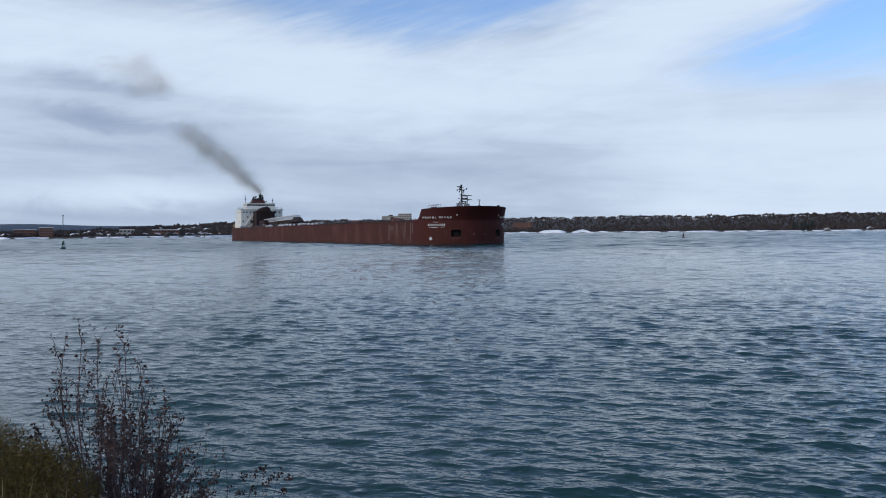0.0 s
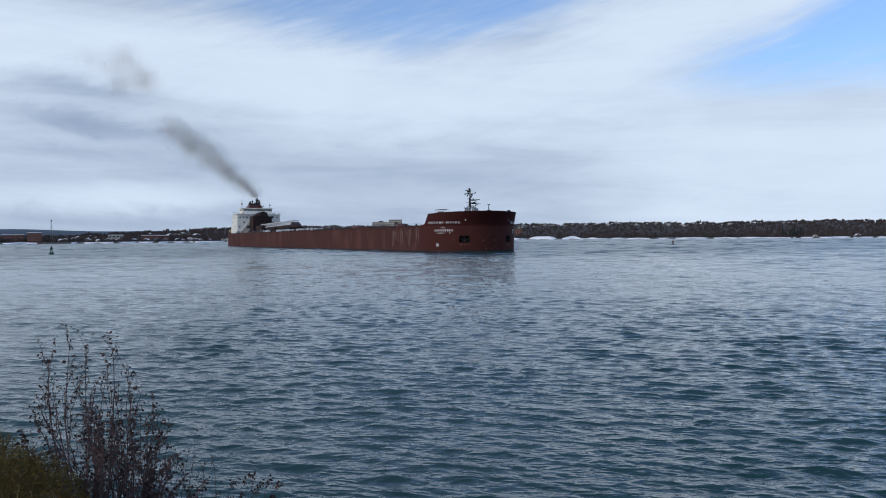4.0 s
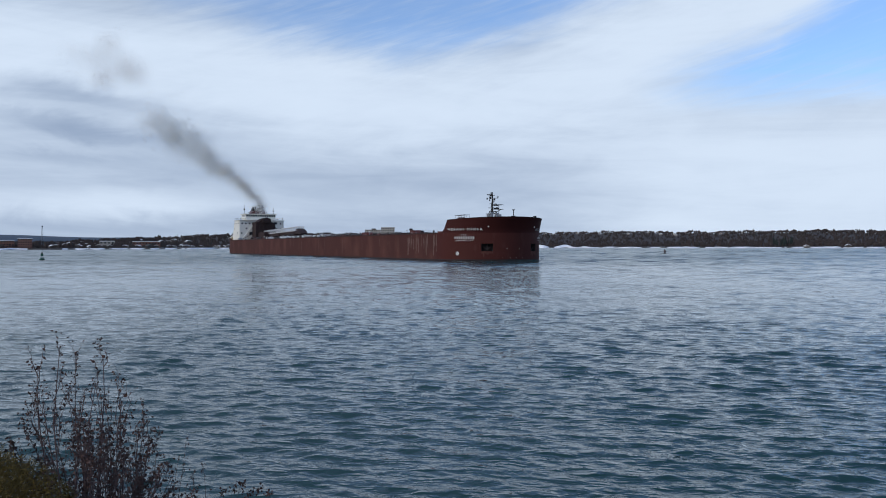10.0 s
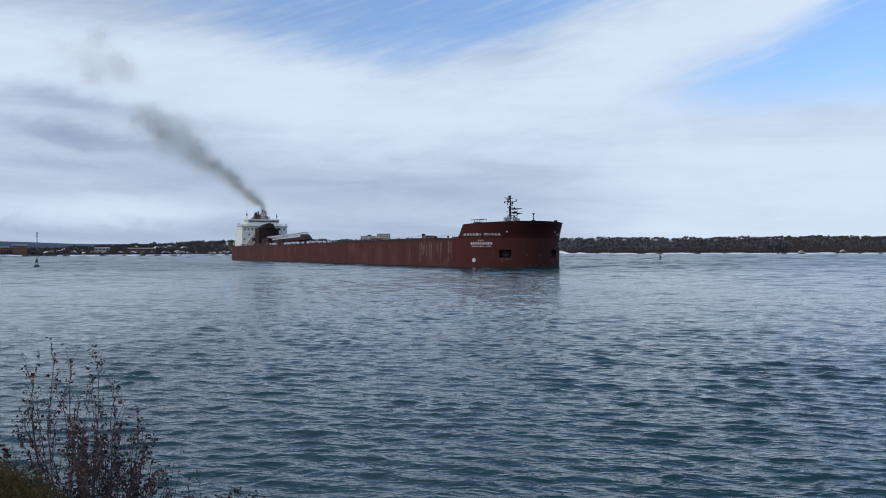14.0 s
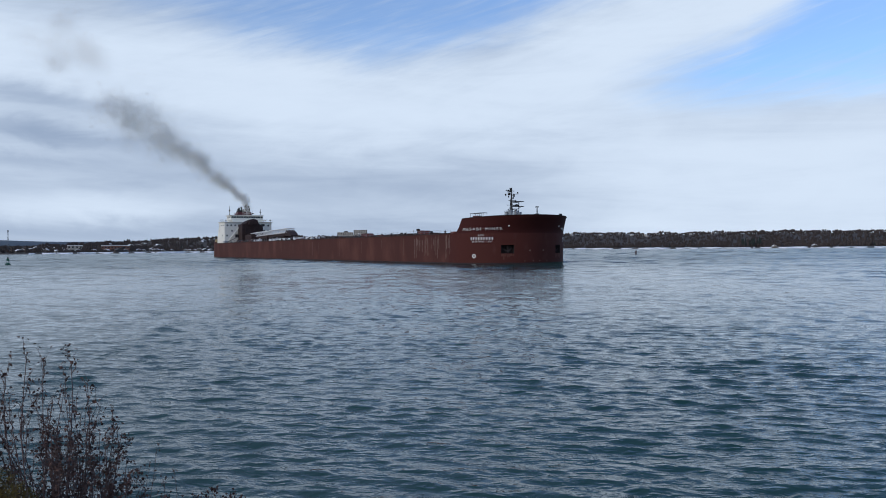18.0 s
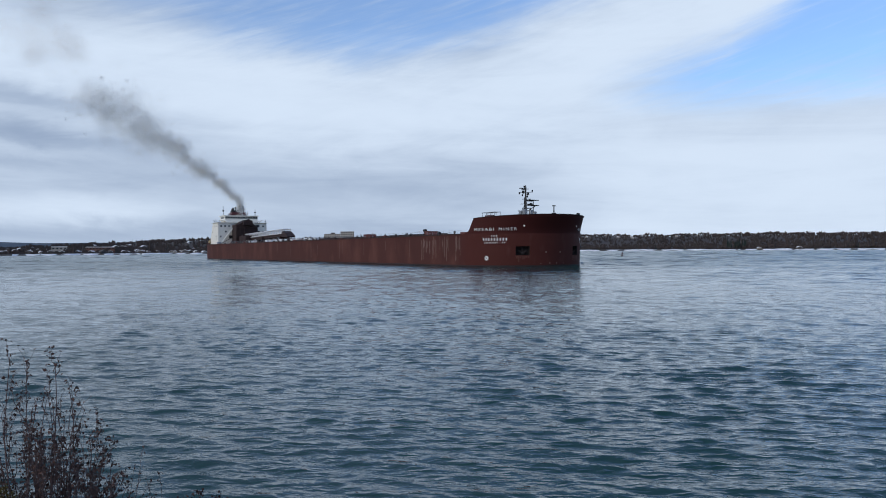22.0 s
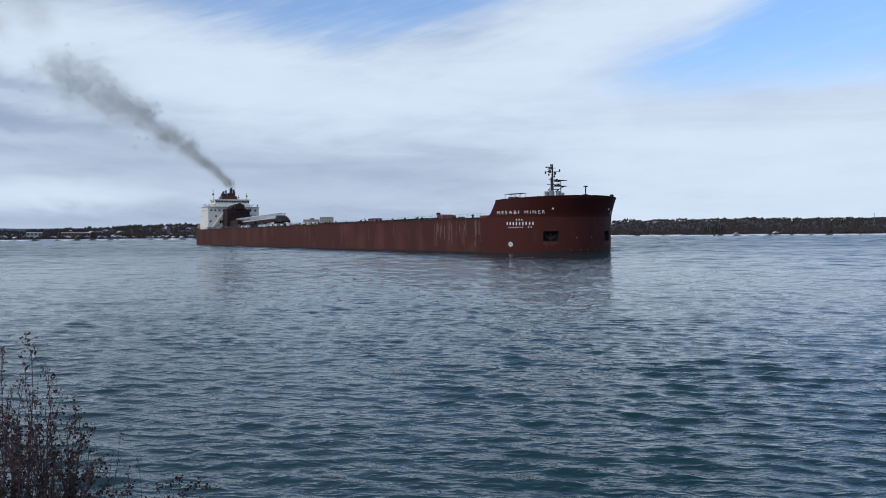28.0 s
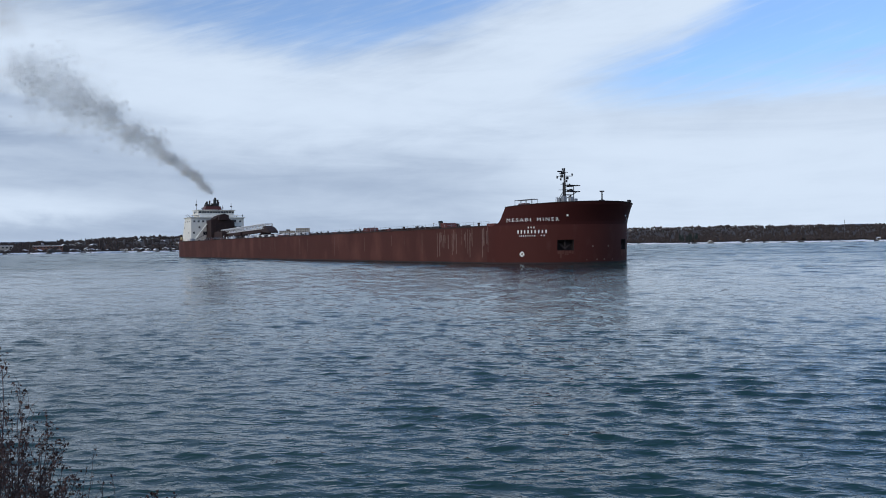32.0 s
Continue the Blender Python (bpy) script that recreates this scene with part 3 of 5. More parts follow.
def make_hull():
    zs = [-1.5, 0.0, 1.2, PZ[0], PZ[1], 6.4, 7.86]
    xs = list(np.linspace(STERN, -283, 8)) + list(np.linspace(-275, CX - 2, 44))
    phis = sorted(set(np.round(np.linspace(0, math.pi, 49), 4)) | {round(p, 4) for q in POCKETS for p in q})
    cols = [("s", x) for x in xs] + [("b", p) for p in phis] + [("p", x) for x in reversed(xs)]
    bm = bmesh.new()
    grid = []
    for kind, u in cols:
        col = []
        for z in zs:
            if kind == "b":
                co = hull_point(u, z)
            else:
                co = Vector((u, half_beam(u) * (-1 if kind == "s" else 1), z))
            col.append(bm.verts.new(co))
        grid.append(col)
    for i in range(len(cols) - 1):
        for j in range(len(zs) - 1):
            if j == 3 and cols[i][0] == "b" and cols[i + 1][0] == "b" and any(abs(cols[i][1] - q[0]) < 2e-4 or q[0] < cols[i][1] < q[1] - 2e-4 for q in POCKETS):
                continue
            fc = bm.faces.new((grid[i][j], grid[i + 1][j], grid[i + 1][j + 1], grid[i][j + 1]))
            fc.material_index = 1 if cols[i][0] == 'b' or cols[i + 1][0] == 'b' else 0
    for j in range(len(zs) - 1):                       # transom
        bm.faces.new((grid[-1][j], grid[0][j], grid[0][j + 1], grid[-1][j + 1]))
    bmesh.ops.recalc_face_normals(bm, faces=bm.faces)
    hull = part("hull", bm, [M_HULL, M_BOWLOW], ship, "rust-brown steel hull with scraped sides", smooth=True)
    # deck plate
    bm = bmesh.new()
    pairs = [((x, -half_beam(x) + 0.05), (x, half_beam(x) - 0.05)) for x in xs]
    for p in [q for q in phis if q <= math.pi / 2 - 0.02]:
        a = hull_point(p, DECK)
        pairs.append(((a.x, a.y + 0.05), (a.x, -a.y - 0.05)))
    rows = [(bm.verts.new((*s, DECK)), bm.verts.new((*q, DECK))) for s, q in pairs]
    for a, b in zip(rows, rows[1:]):
        bm.faces.new((a[0], b[0], b[1], a[1]))
    part("deck", bm, M_DECK, ship)
    # gunwale strip
    for sgn in (-1, 1):
        bm = bmesh.new()
        for a, b in zip(xs, xs[1:]):
            box(bm, a, b + 0.01, sgn * half_beam((a + b) / 2) - 0.12, sgn * half_beam((a + b) / 2) + 0.06, 7.84, 8.1)
        part("gunwale", bm, M_CASING, ship)
    for q in POCKETS:
        bm = bmesh.new()
        rim, back = [], []
        ps = [p for p in phis if q[0] - 2e-4 <= p <= q[1] + 2e-4]
        for p in ps:
            for z in PZ:
                rim.append(bm.verts.new(hull_point(p, z)))
                back.append(bm.verts.new(hull_point(p, z) - hull_normal(p, z) * 1.5))
        m = len(ps)
        for i in range(m - 1):
            bm.faces.new((back[2 * i], back[2 * i + 1], back[2 * i + 3], back[2 * i + 2]))
            for o in (0, 1):
                bm.faces.new((rim[2 * i + o], rim[2 * i + 2 + o], back[2 * i + 2 + o], back[2 * i + o]))
        for e in (0, 2 * m - 2):
            bm.faces.new((rim[e], rim[e + 1], back[e + 1], back[e]))
        pocket = part("anchor_pocket", bm, M_DARK, ship, "dark anchor recess in the bow")
        c, nrm = hull_point(sum(q) / 2, 3.6), hull_normal(sum(q) / 2, 3.6)
        t = Vector((-nrm.y, nrm.x, 0))
        bm = bmesh.new()
        rod(bm, c - nrm * 0.9 + Vector((0, 0, -0.7)), c - nrm * 0.8 + Vector((0, 0, 1.0)), 0.2, 0.16)
        for s in (-1, 1):
            rod(bm, c - nrm * 0.75 + Vector((0, 0, -0.65)), c - nrm * 0.5 + t * s * 1.0 + Vector((0, 0, 0.25)), 0.26, 0.06)
        part("anchor", bm, M_DARK, pocket)
    return hull


HULL = make_hull()


def fore_back(z):
    return lerp_table(z, [(7.9, -14.0), (8.15, -12.6), (8.6, -11.7), (9.2, -11.2), (11.7, -9.7), (12.6, -9.6)])


def make_forecastle():
    tops = 60
    rows = []
    bm = bmesh.new()
    for j in range(9):
        k = j / 8
        row = []
        for i in range(tops + 1):
            u = i / tops
            ztop = 11.62 + 0.75 * math.sin(math.pi * u) ** 0.8
            z = 7.86 + (ztop - 7.86) * k
            a = hull_point(math.pi / 2, z).x - CX
            x0 = fore_back(7.9 + (11.7 - 7.9) * k)
            p0 = math.asin(max(-0.0, min(1, (x0 - CX) / a)))
            p = p0 + (math.pi - 2 * p0) * u
            co = hull_point(p, z)
            if x0 < CX:
                if i == 0:
                    co.x = x0
                if i == tops:
                    co.x = x0
            row.append(bm.verts.new(co))
        rows.append(row)
    for a, b in zip(rows, rows[1:]):
        for i in range(tops):
            bm.faces.new((a[i], a[i + 1], b[i + 1], b[i]))
        bm.faces.new((a[tops], a[0], b[0], b[tops]))       # after bulkhead
    bmesh.ops.recalc_face_normals(bm, faces=bm.faces)
    fc = part("forecastle", bm, M_BOW, ship, "dark red-brown raised bow with outward flare", smooth=False)
    bm = bmesh.new()
    vs = []
    for i in range(tops + 1):
        u = i / tops
        z = 11.62 + 0.75 * math.sin(math.pi * u) ** 0.8 - 0.12
        a = hull_point(math.pi / 2, z).x - CX
        p0 = math.asin((fore_back(11.7) - CX) / a)
        c = hull_point(p0 + (math.pi - 2 * p0) * u, z)
        vs.append(bm.verts.new(c + (Vector((CX, 0, z)) - c) * 0.004))
    for i in range(tops // 2):
        bm.faces.new((vs[i], vs[i + 1], vs[tops - 1 - i], vs[tops - i]) if i + 1 != tops - 1 - i else (vs[i], vs[i + 1], vs[tops - i]))
    part("forecastle_deck", bm, M_DECK, ship)
    # rounded rail cap along the top edge
    bm = bmesh.new()
    pts = []
    for i in range(tops + 1):
        u = i / tops
        z = 11.62 + 0.75 * math.sin(math.pi * u) ** 0.8 + 0.03
        a = hull_point(math.pi / 2, z).x - CX
        p0 = math.asin((fore_back(11.7) - CX) / a)
        pts.append(hull_point(p0 + (math.pi - 2 * p0) * u, z))
    for a, b in zip(pts, pts[1:]):
        rod(bm, a, b, 0.10, n=6)
    part("bulwark_rail", bm, M_CASING, ship)


make_forecastle()


def wrap_text(body, p0, p1, z0, z1, name, label, offset=0.0):
    """Lettering laid on the curved bow shell between two shell angles and two heights."""
    cu = bpy.data.curves.new(name, "FONT")
    cu.body, cu.offset, cu.space_character = body, offset, 1.42
    ob = bpy.data.objects.new(name, cu)
    scene.collection.objects.link(ob)
    dg = bpy.context.evaluated_depsgraph_get()
    me = bpy.data.meshes.new_from_object(ob.evaluated_get(dg))
    bpy.data.objects.remove(ob)
    bm = bmesh.new()
    bm.from_mesh(me)
    bpy.data.meshes.remove(me)
    bmesh.ops.triangulate(bm, faces=bm.faces)
    xs, ys = [v.co.x for v in bm.verts], [v.co.y for v in bm.verts]
    x0, x1, y0, y1 = min(xs), max(xs), min(ys), max(ys)
    for v in bm.verts:
        p = p0 + (p1 - p0) * (v.co.x - x0) / (x1 - x0)
        z = z0 + (z1 - z0) * (v.co.y - y0) / (y1 - y0)
        p -= (z - z0) * 0.28 * math.tan(min(p, math.pi - p)) / 17 * (1 if p < math.pi / 2 else -1)
        v.co = hull_point(p, z) + hull_normal(p, z) * 0.035
    # one object for each letter
    left = set(bm.verts)
    while left:
        todo, group = [left.pop()], []
        while todo:
            v = todo.pop()
            group.append(v)
            for e in v.link_edges:
                o = e.other_vert(v)
                if o in left:
                    left.discard(o)
                    todo.append(o)
        one = bmesh.new()
        copy = {v: one.verts.new(v.co) for v in group}
        for f in {f for v in group for f in v.link_faces}:
            one.faces.new([copy[v] for v in f.verts])
        part(name, one, M_LETTER, ship, label)
    bm.free()


def wrap_bar(p0, p1, z0, z1, name, mat=None, lift=0.035, n=3):
    bm = bmesh.new()
    a = [bm.verts.new(hull_point(p0 + (p1 - p0) * i / n, z0) + hull_normal(p0, z0) * lift) for i in range(n + 1)]
    b = [bm.verts.new(hull_point(p0 + (p1 - p0) * i / n, z1) + hull_normal(p0, z1) * lift) for i in range(n + 1)]
    for i in range(n):
        bm.faces.new((a[i], a[i + 1], b[i + 1], b[i]))
    return part(name, bm, mat or M_LETTER, ship)


def make_bow_marks():
    for mirror in (False, True):
        f = (lambda p: math.pi - p) if mirror else (lambda p: p)
        for body, a, b in (("MESABI", 0.285, 0.63), ("MINER", 0.71, 0.985)):
            q = (a, b)
            if mirror:
                q = (math.pi - 0.985, math.pi - 0.64) if body == "MESABI" else (math.pi - 0.56, math.pi - 0.285)
            wrap_text(body, q[0], q[1], 8.60, 9.28, "name_letter", "white painted letter of the ship name")
        for a, b, z0, z1, count in ((0.585, 0.695, 7.18, 7.52, 3), (0.44, 0.855, 6.18, 6.84, 9), (0.475, 0.70, 5.55, 5.82, 9), (0.755, 0.825, 5.58, 5.84, 2)):
            w = (b - a) / count
            for i in range(count):
                wrap_bar(f(a + w * (i + 0.25)), f(a + w * (i + 0.62)), z0, z1, "lettering_bar")
        # thruster mark: disc with a dark cross
        bm = bmesh.new()
        c = bm.verts.new(hull_point(f(0.515), 2.0) + hull_normal(f(0.515), 2) * 0.03)
        ring = []
        for i in range(20):
            t = 2 * math.pi * i / 20
            p = f(0.515 + 0.52 / 15.8 * math.cos(t))
            ring.append(bm.verts.new(hull_point(p, 2.0 + 0.52 * math.sin(t)) + hull_normal(p, 2) * 0.03))
        for i in range(20):
            bm.faces.new((c, ring[i], ring[(i + 1) % 20]))
        part("thruster_mark", bm, M_LETTER, ship, "white round thruster mark with dark cross")
        for s in (-1, 1):
            bm = bmesh.new()
            e = 0.30
            vs = []
            for u, v in ((-e, -e * s - 0.1), (-e, -e * s + 0.1), (e, e * s + 0.1), (e, e * s - 0.1)):
                p = f(0.515 + u / 15.8)
                vs.append(bm.verts.new(hull_point(p, 2.0 + v) + hull_normal(p, 2) * 0.045))
            bm.faces.new(vs)
            part("thruster_cross", bm, M_HULL, ship)
        bm = bmesh.new()
        p = f(1.07)
        c, nrm = hull_point(p, 9.65), hull_normal(p, 9.65)
        rod(bm, c - nrm * 0.05, c + nrm * 0.07, 0.2, 0.2, 14)
        part("fairlead_ring", bm, M_LETTER, ship, "pale ring of a mooring fairlead")
        for p, z, r in ((1.51, 0.75, 0.16), (1.70, 3.4, 0.22), (1.36, 0.7, 0.12)):
            c, nrm = hull_point(f(p), z), hull_normal(f(p), z)
            part("draught_mark", rodm(c - nrm * 0.03, c + nrm * 0.05, r, r, 8), M_SCRAPE, ship)


make_bow_marks()


def make_scrapes():
    """Pale vertical rub marks below the deck edge behind the bow."""
    rng = random.Random(21)
    for i in range(44):
        x = -15.5 - 26 * rng.random() ** 1.5 if i < 30 else rng.uniform(-180, -40)
        w, z0, z1 = rng.uniform(0.10, 0.55), rng.uniform(1.2, 5.2), rng.uniform(6.4, 7.7)
        bm = bmesh.new()
        n = 7
        L = [bm.verts.new((x - w / 2 * rng.uniform(0.3, 1), -16.02, z0 + (z1 - z0) * j / n)) for j in range(n + 1)]
        R = [bm.verts.new((x + w / 2 * rng.uniform(0.3, 1), -16.02, z0 + (z1 - z0) * j / n)) for j in range(n + 1)]
        for j in range(n):
            bm.faces.new((L[j], R[j], R[j + 1], L[j + 1]))
        part("scrape_mark", bm, M_SCRAPE if i < 30 else M_RUB, ship)


make_scrapes()


def make_weathering():
    """Dark band along the waterline, rust under the anchor recesses."""
    rng = random.Random(29)
    for sgn in (-1, 1):
        bm = bmesh.new()
        xs = np.linspace(STERN, CX, 60)
        lo, hi = [], []
        for x in xs:
            y = sgn * (half_beam(x) + 0.03)
            lo.append(bm.verts.new((x, y, -0.6)))
            hi.append(bm.verts.new((x, y, 0.34 + 0.10 * noise.noise((x * 0.15, 0, 4)))))
        for i in range(len(xs) - 1):
            bm.faces.new((lo[i], lo[i + 1], hi[i + 1], hi[i]))
        part("boot_topping", bm, M_WATERLINE, ship)
    bm = bmesh.new()
    lo, hi = [], []
    for i in range(61):
        p = math.pi * i / 60
        lo.append(bm.verts.new(hull_point(p, -0.6) + hull_normal(p, 0) * 0.03))
        hi.append(bm.verts.new(hull_point(p, 0.34 + 0.10 * noise.noise((p * 5, 3, 4))) + hull_normal(p, 0) * 0.03))
    for i in range(60):
        bm.faces.new((lo[i], lo[i + 1], hi[i + 1], hi[i]))
    part("boot_topping", bm, M_WATERLINE, ship)
    for q in POCKETS:
        for i in range(7):
            p = q[0] + (q[1] - q[0]) * (i + 0.5) / 7
            z1 = PZ[0] - rng.uniform(0.0, 0.15)
            wrap_bar(p - rng.uniform(0.006, 0.02), p + rng.uniform(0.006, 0.02), z1 - rng.uniform(0.3, 1.5), z1, "rust_streak", M_RUST, 0.03)


make_weathering()


def make_foredeck_gear():
    # signal mast
    mast = part("signal_mast", rodm((-7.9, -1.4, 11.6), (-7.9, -1.4, 20.0), 0.34, 0.17, 10), M_BLACK, ship, "black steel mast with yards and radar")
    for z, w in ((18.3, 1.6), (16.6, 0.8), (15.4, 1.15), (19.1, 0.7), (14.3, 0.9)):
        part("yard", rodm((-7.9 - w * 0.45, -1.4 - w, z), (-7.9 + w * 0.45, -1.4 + w, z), 0.07, 0.07, 6), M_BLACK, mast)
    for dx, dy, z, sx in ((-0.5, -0.9, 19.2, 0.55), (-0.3, -0.5, 18.8, 0.5), (0.5, 0.9, 16.0, 0.75), (0.6, 1.0, 15.1, 0.85), (0.5, 0.7, 14.2, 0.6)):
        part("radar_scanner", boxm(-7.9 + dx - 0.2, -7.9 + dx + 0.2, -1.4 + dy - sx, -1.4 + dy + sx, z, z + 0.22, 0.04), M_BLACK, mast)
    for dx, dy, z in ((0.7, 1.5, 18.4), (-0.7, -1.4, 17.8), (0.2, 0.4, 17.0), (0.5, 0.95, 16.2), (-0.4, -0.7, 17.4), (-0.2, -0.3, 19.5), (0.5, 1.1, 13.6)):
        part("lamp", lathe([(0.12, 0), (0.18, 0.1), (0.18, 0.4), (0.08, 0.5)], 8), M_BLACK, mast, matrix=pose(-7.9 + dx, -1.4 + dy, z))
    part("ladder", boxm(-8.35, -8.15, -1.6, -1.2, 12, 17.0), M_BLACK, mast)
    # gear at the mast head, the radar platform and the deck machinery at its foot
    for x, y, z0, z1, w in ((-8.2, -1.9, 18.0, 18.7, 0.26), (-7.6, -0.9, 17.6, 18.2, 0.25), (-8.0, -1.6, 18.9, 19.5, 0.2), (-7.3, -0.2, 15.0, 15.6, 0.3)):
        part("mast_fitting", boxm(x - w, x + w, y - w, y + w, z0, z1, 0.1), M_BLACK, mast)
    for z in (15.0, 16.3):
        part("platform", boxm(-7.9, -6.3, -1.4, 1.5, z - 0.08, z + 0.08, 0.03), M_BLACK, mast)
    part("brace", rodm((-6.9, 0.2, 12.7), (-6.9, 0.2, 16.4), 0.09, 0.09, 6), M_BLACK, mast)
    part("brace", rodm((-7.9, -1.4, 13.4), (-6.6, 0.9, 15.0), 0.09, 0.09, 6), M_BLACK, mast)
    for x, y, h in ((-8.6, -2.3, 1.0), (-7.6, -1.9, 1.4), (-6.8, -0.6, 1.2), (-6.5, 0.2, 0.8)):
        part("mast_locker", boxm(x - 0.45, x + 0.45, y - 0.45, y + 0.45, 12.7, 12.7 + h, 0.1), M_STEEL, mast)
    for s in (-1, 1):
        part("stay", rodm((-7.9, -1.4, 15.6), (-9.2, -1.4 + s * 1.8, 11.8), 0.05, 0.05, 5), M_BLACK, mast)
    bm = boxm(-9.2, -6.6, -2.9, 0.3, 11.9, 12.75, 0.06)
    part("mast_house", bm, M_CASING, ship)
    for k in range(5):
        part("mast_rail_post", rodm((-9.1 + 0.6 * k, -2.85, 12.7), (-9.1 + 0.6 * k, -2.85, 13.9), 0.05, 0.05, 5), M_STEEL, ship)
    part("mast_rail", rodm((-9.1, -2.85, 13.85), (-6.7, -2.85, 13.85), 0.045, 0.045, 5), M_STEEL, ship)
    # jack staff with lamp
    st = part("jack_staff", rodm((3.2, -0.9, 11.9), (3.2, -0.9, 14.2), 0.16, 0.12, 8), M_BLACK, ship)
    part("staff_lamp", boxm(2.85, 3.55, -1.25, -0.55, 14.25, 14.5, 0.06), M_BLACK, st)
    part("staff_foot", boxm(2.7, 3.5, -1.3, -0.4, 11.9, 12.7, 0.08), M_BLACK, st)
    part("bow_chock", boxm(3.3, 3.9, 5.6, 6.4, 12.2, 12.75, 0.1), M_BLACK, ship)
    # pipe shelter behind the bow rail
    fr = part("shelter_roof", boxm(-10.9, -5.0, -12.4, -10.6, 13.05, 13.17, 0.02), M_STEEL, ship, "pale pipe-framed deck shelter")
    for x in (-10.8, -8.9, -7.0, -5.1):
        for y in (-12.3, -10.7):
            part("shelter_post", rodm((x, y, 11.6), (x, y, 13.15), 0.05, 0.05, 6), M_STEEL, fr)
    part("deck_locker", boxm(-9.8, -7.4, -12.2, -10.8, 11.5, 12.45, 0.08), M_RED, ship)
    # winches, bollards and vents on the main deck
    w = part("winch_housing", prism([(-37.6, 7.9), (-34.4, 7.9), (-34.7, 8.4), (-35.5, 9.25), (-37.6, 9.25)], "y", -14.6, -11.6), M_DECK, ship, "red-brown winch housing")
    part("winch_drum", rodm((-36, -11.6, 8.6), (-36, -10.6, 8.6), 0.5, 0.5, 12), M_BLACK, w)
    part("vent_post", lathe([(0.42, 7.9), (0.42, 9.2), (0.56, 9.25), (0.56, 9.75), (0.3, 9.85)], 10), M_BLACK, ship, matrix=pose(-39.6, -13.4, 0))
    for x, y, h, r in ((-51.5, -13.5, 0.95, 0.28), (-48.9, -13.2, 0.9, 0.3), (-88, -13.6, 1.0, 0.28), (-85.2, -13.4, 1.05, 0.26), (-43.5, -12.8, 0.5, 0.4), (-62, -13.5, .55, .3), (-100, -13.5, .8, .3), (-128, -13.5, .8, .3), (-147, -13.5, .7, .35), (-170, -13.4, .8, .3), (-196, -13.4, .9, .35), (-224, -13.4, .9, .35)):
        part("bollard", lathe([(r * 0.9, 7.9), (r * 0.8, 7.95 + h * 0.6), (r * 1.15, 7.95 + h * 0.7), (r * 1.1, 7.9 + h), (r * 0.4, 7.95 + h)], 10), M_BLACK, ship, matrix=pose(x, y, 0))
    for x in (-80.5, -77.6):
        ww = part("mooring_winch", boxm(x - 1.1, x + 1.1, -14.2, -11.8, 7.9, 8.9, 0.2), M_DECK, ship, "red-brown mooring winch")
        part("winch_drum", rodm((x, -14.4, 8.75), (x, -11.6, 8.75), 0.5, 0.5, 12), M_DECK, ww)
    for x in (-160.5, -240.0, -252.0):
        ww = part("mooring_winch", boxm(x - 1.1, x + 1.1, -14.2, -11.8, 7.9, 8.9, 0.2), M_CASING, ship)
        part("winch_drum", rodm((x, -14.4, 8.75), (x, -11.6, 8.75), 0.5, 0.5, 12), M_CASING, ww)


make_foredeck_gear()


def make_deck_fittings():
    """Vents, pipes, lockers and pale lamps along the deck edge."""
    rng = random.Random(63)
    x = -18.0
    while x > -262:
        kind = rng.random()
        y = -rng.uniform(12.6, 14.9)
        if kind < 0.4:
            part("deck_vent", lathe([(0.22, 7.9), (0.22, 8.5), (0.34, 8.6), (0.34, 8.8), (0.12, 8.95)], 8), M_CASING, ship, matrix=pose(x, y, 0))
        elif kind < 0.7:
            w, h = rng.uniform(0.5, 1.6), rng.uniform(0.4, 0.95)
            part("deck_box", boxm(x - w, x + w, y - 0.4, y + 0.4, 7.9, 7.9 + h, 0.06), M_DECK if rng.random() < 0.5 else M_CASING, ship)
        elif kind < 0.85:
            lp = part("lamp_post", rodm((x, y, 7.9), (x, y, 9.3), 0.05, 0.04, 6), M_STEEL, ship)
            part("lamp_head", boxm(x - 0.18, x + 0.18, y - 0.18, y + 0.18, 9.25, 9.5, 0.04), M_LETTER, lp)
        else:
            part("mooring_chock", prism([(x - 0.8, 7.9), (x + 0.8, 7.9), (x + 0.5, 8.45), (x - 0.5, 8.45)], "y", -15.5, -15.0), M_BLACK, ship)
        x -= rng.uniform(2.5, 6.5)


make_deck_fittings()


def make_hatches_and_rails():
    bm = boxm(-1.55, 1.55, -10.4, 10.4, 7.9, 8.45, 0.05)
    first = part("hatch_coaming", bm, M_DECK, ship, matrix=pose(-46, 0, 0))
    bm = boxm(-1.75, 1.75, -10.7, 10.7, 8.45, 8.72, 0.05)
    lid = part("hatch_cover", bm, M_CASING, first)
    for k in range(1, 30):
        c = new("hatch_coaming", first.data)
        c.parent, c.matrix_basis = ship, pose(-46 - 7.3 * k, 0, 0)
        d = new("hatch_cover", lid.data)
        d.parent = c
    post = None
    for sgn in (-1, 1):
        x = -15.5
        while x > -283:
            if post is None:
                post = part("stanchion", rodm((0, 0, 8.0), (0, 0, 9.0), 0.035, 0.03, 5), M_STEEL, ship, matrix=pose(x, sgn * 15.7, 0))
            else:
                o = new("stanchion", post.data)
                o.parent, o.matrix_basis = ship, pose(x, sgn * 15.7, 0)
            x -= 3.05
        for z in (8.5, 8.95):
            part("rail_wire", rodm((-15.5, sgn * 15.7, z), (-283, sgn * 15.7, z), 0.018, 0.018, 4), M_STEEL, ship)


make_hatches_and_rails()


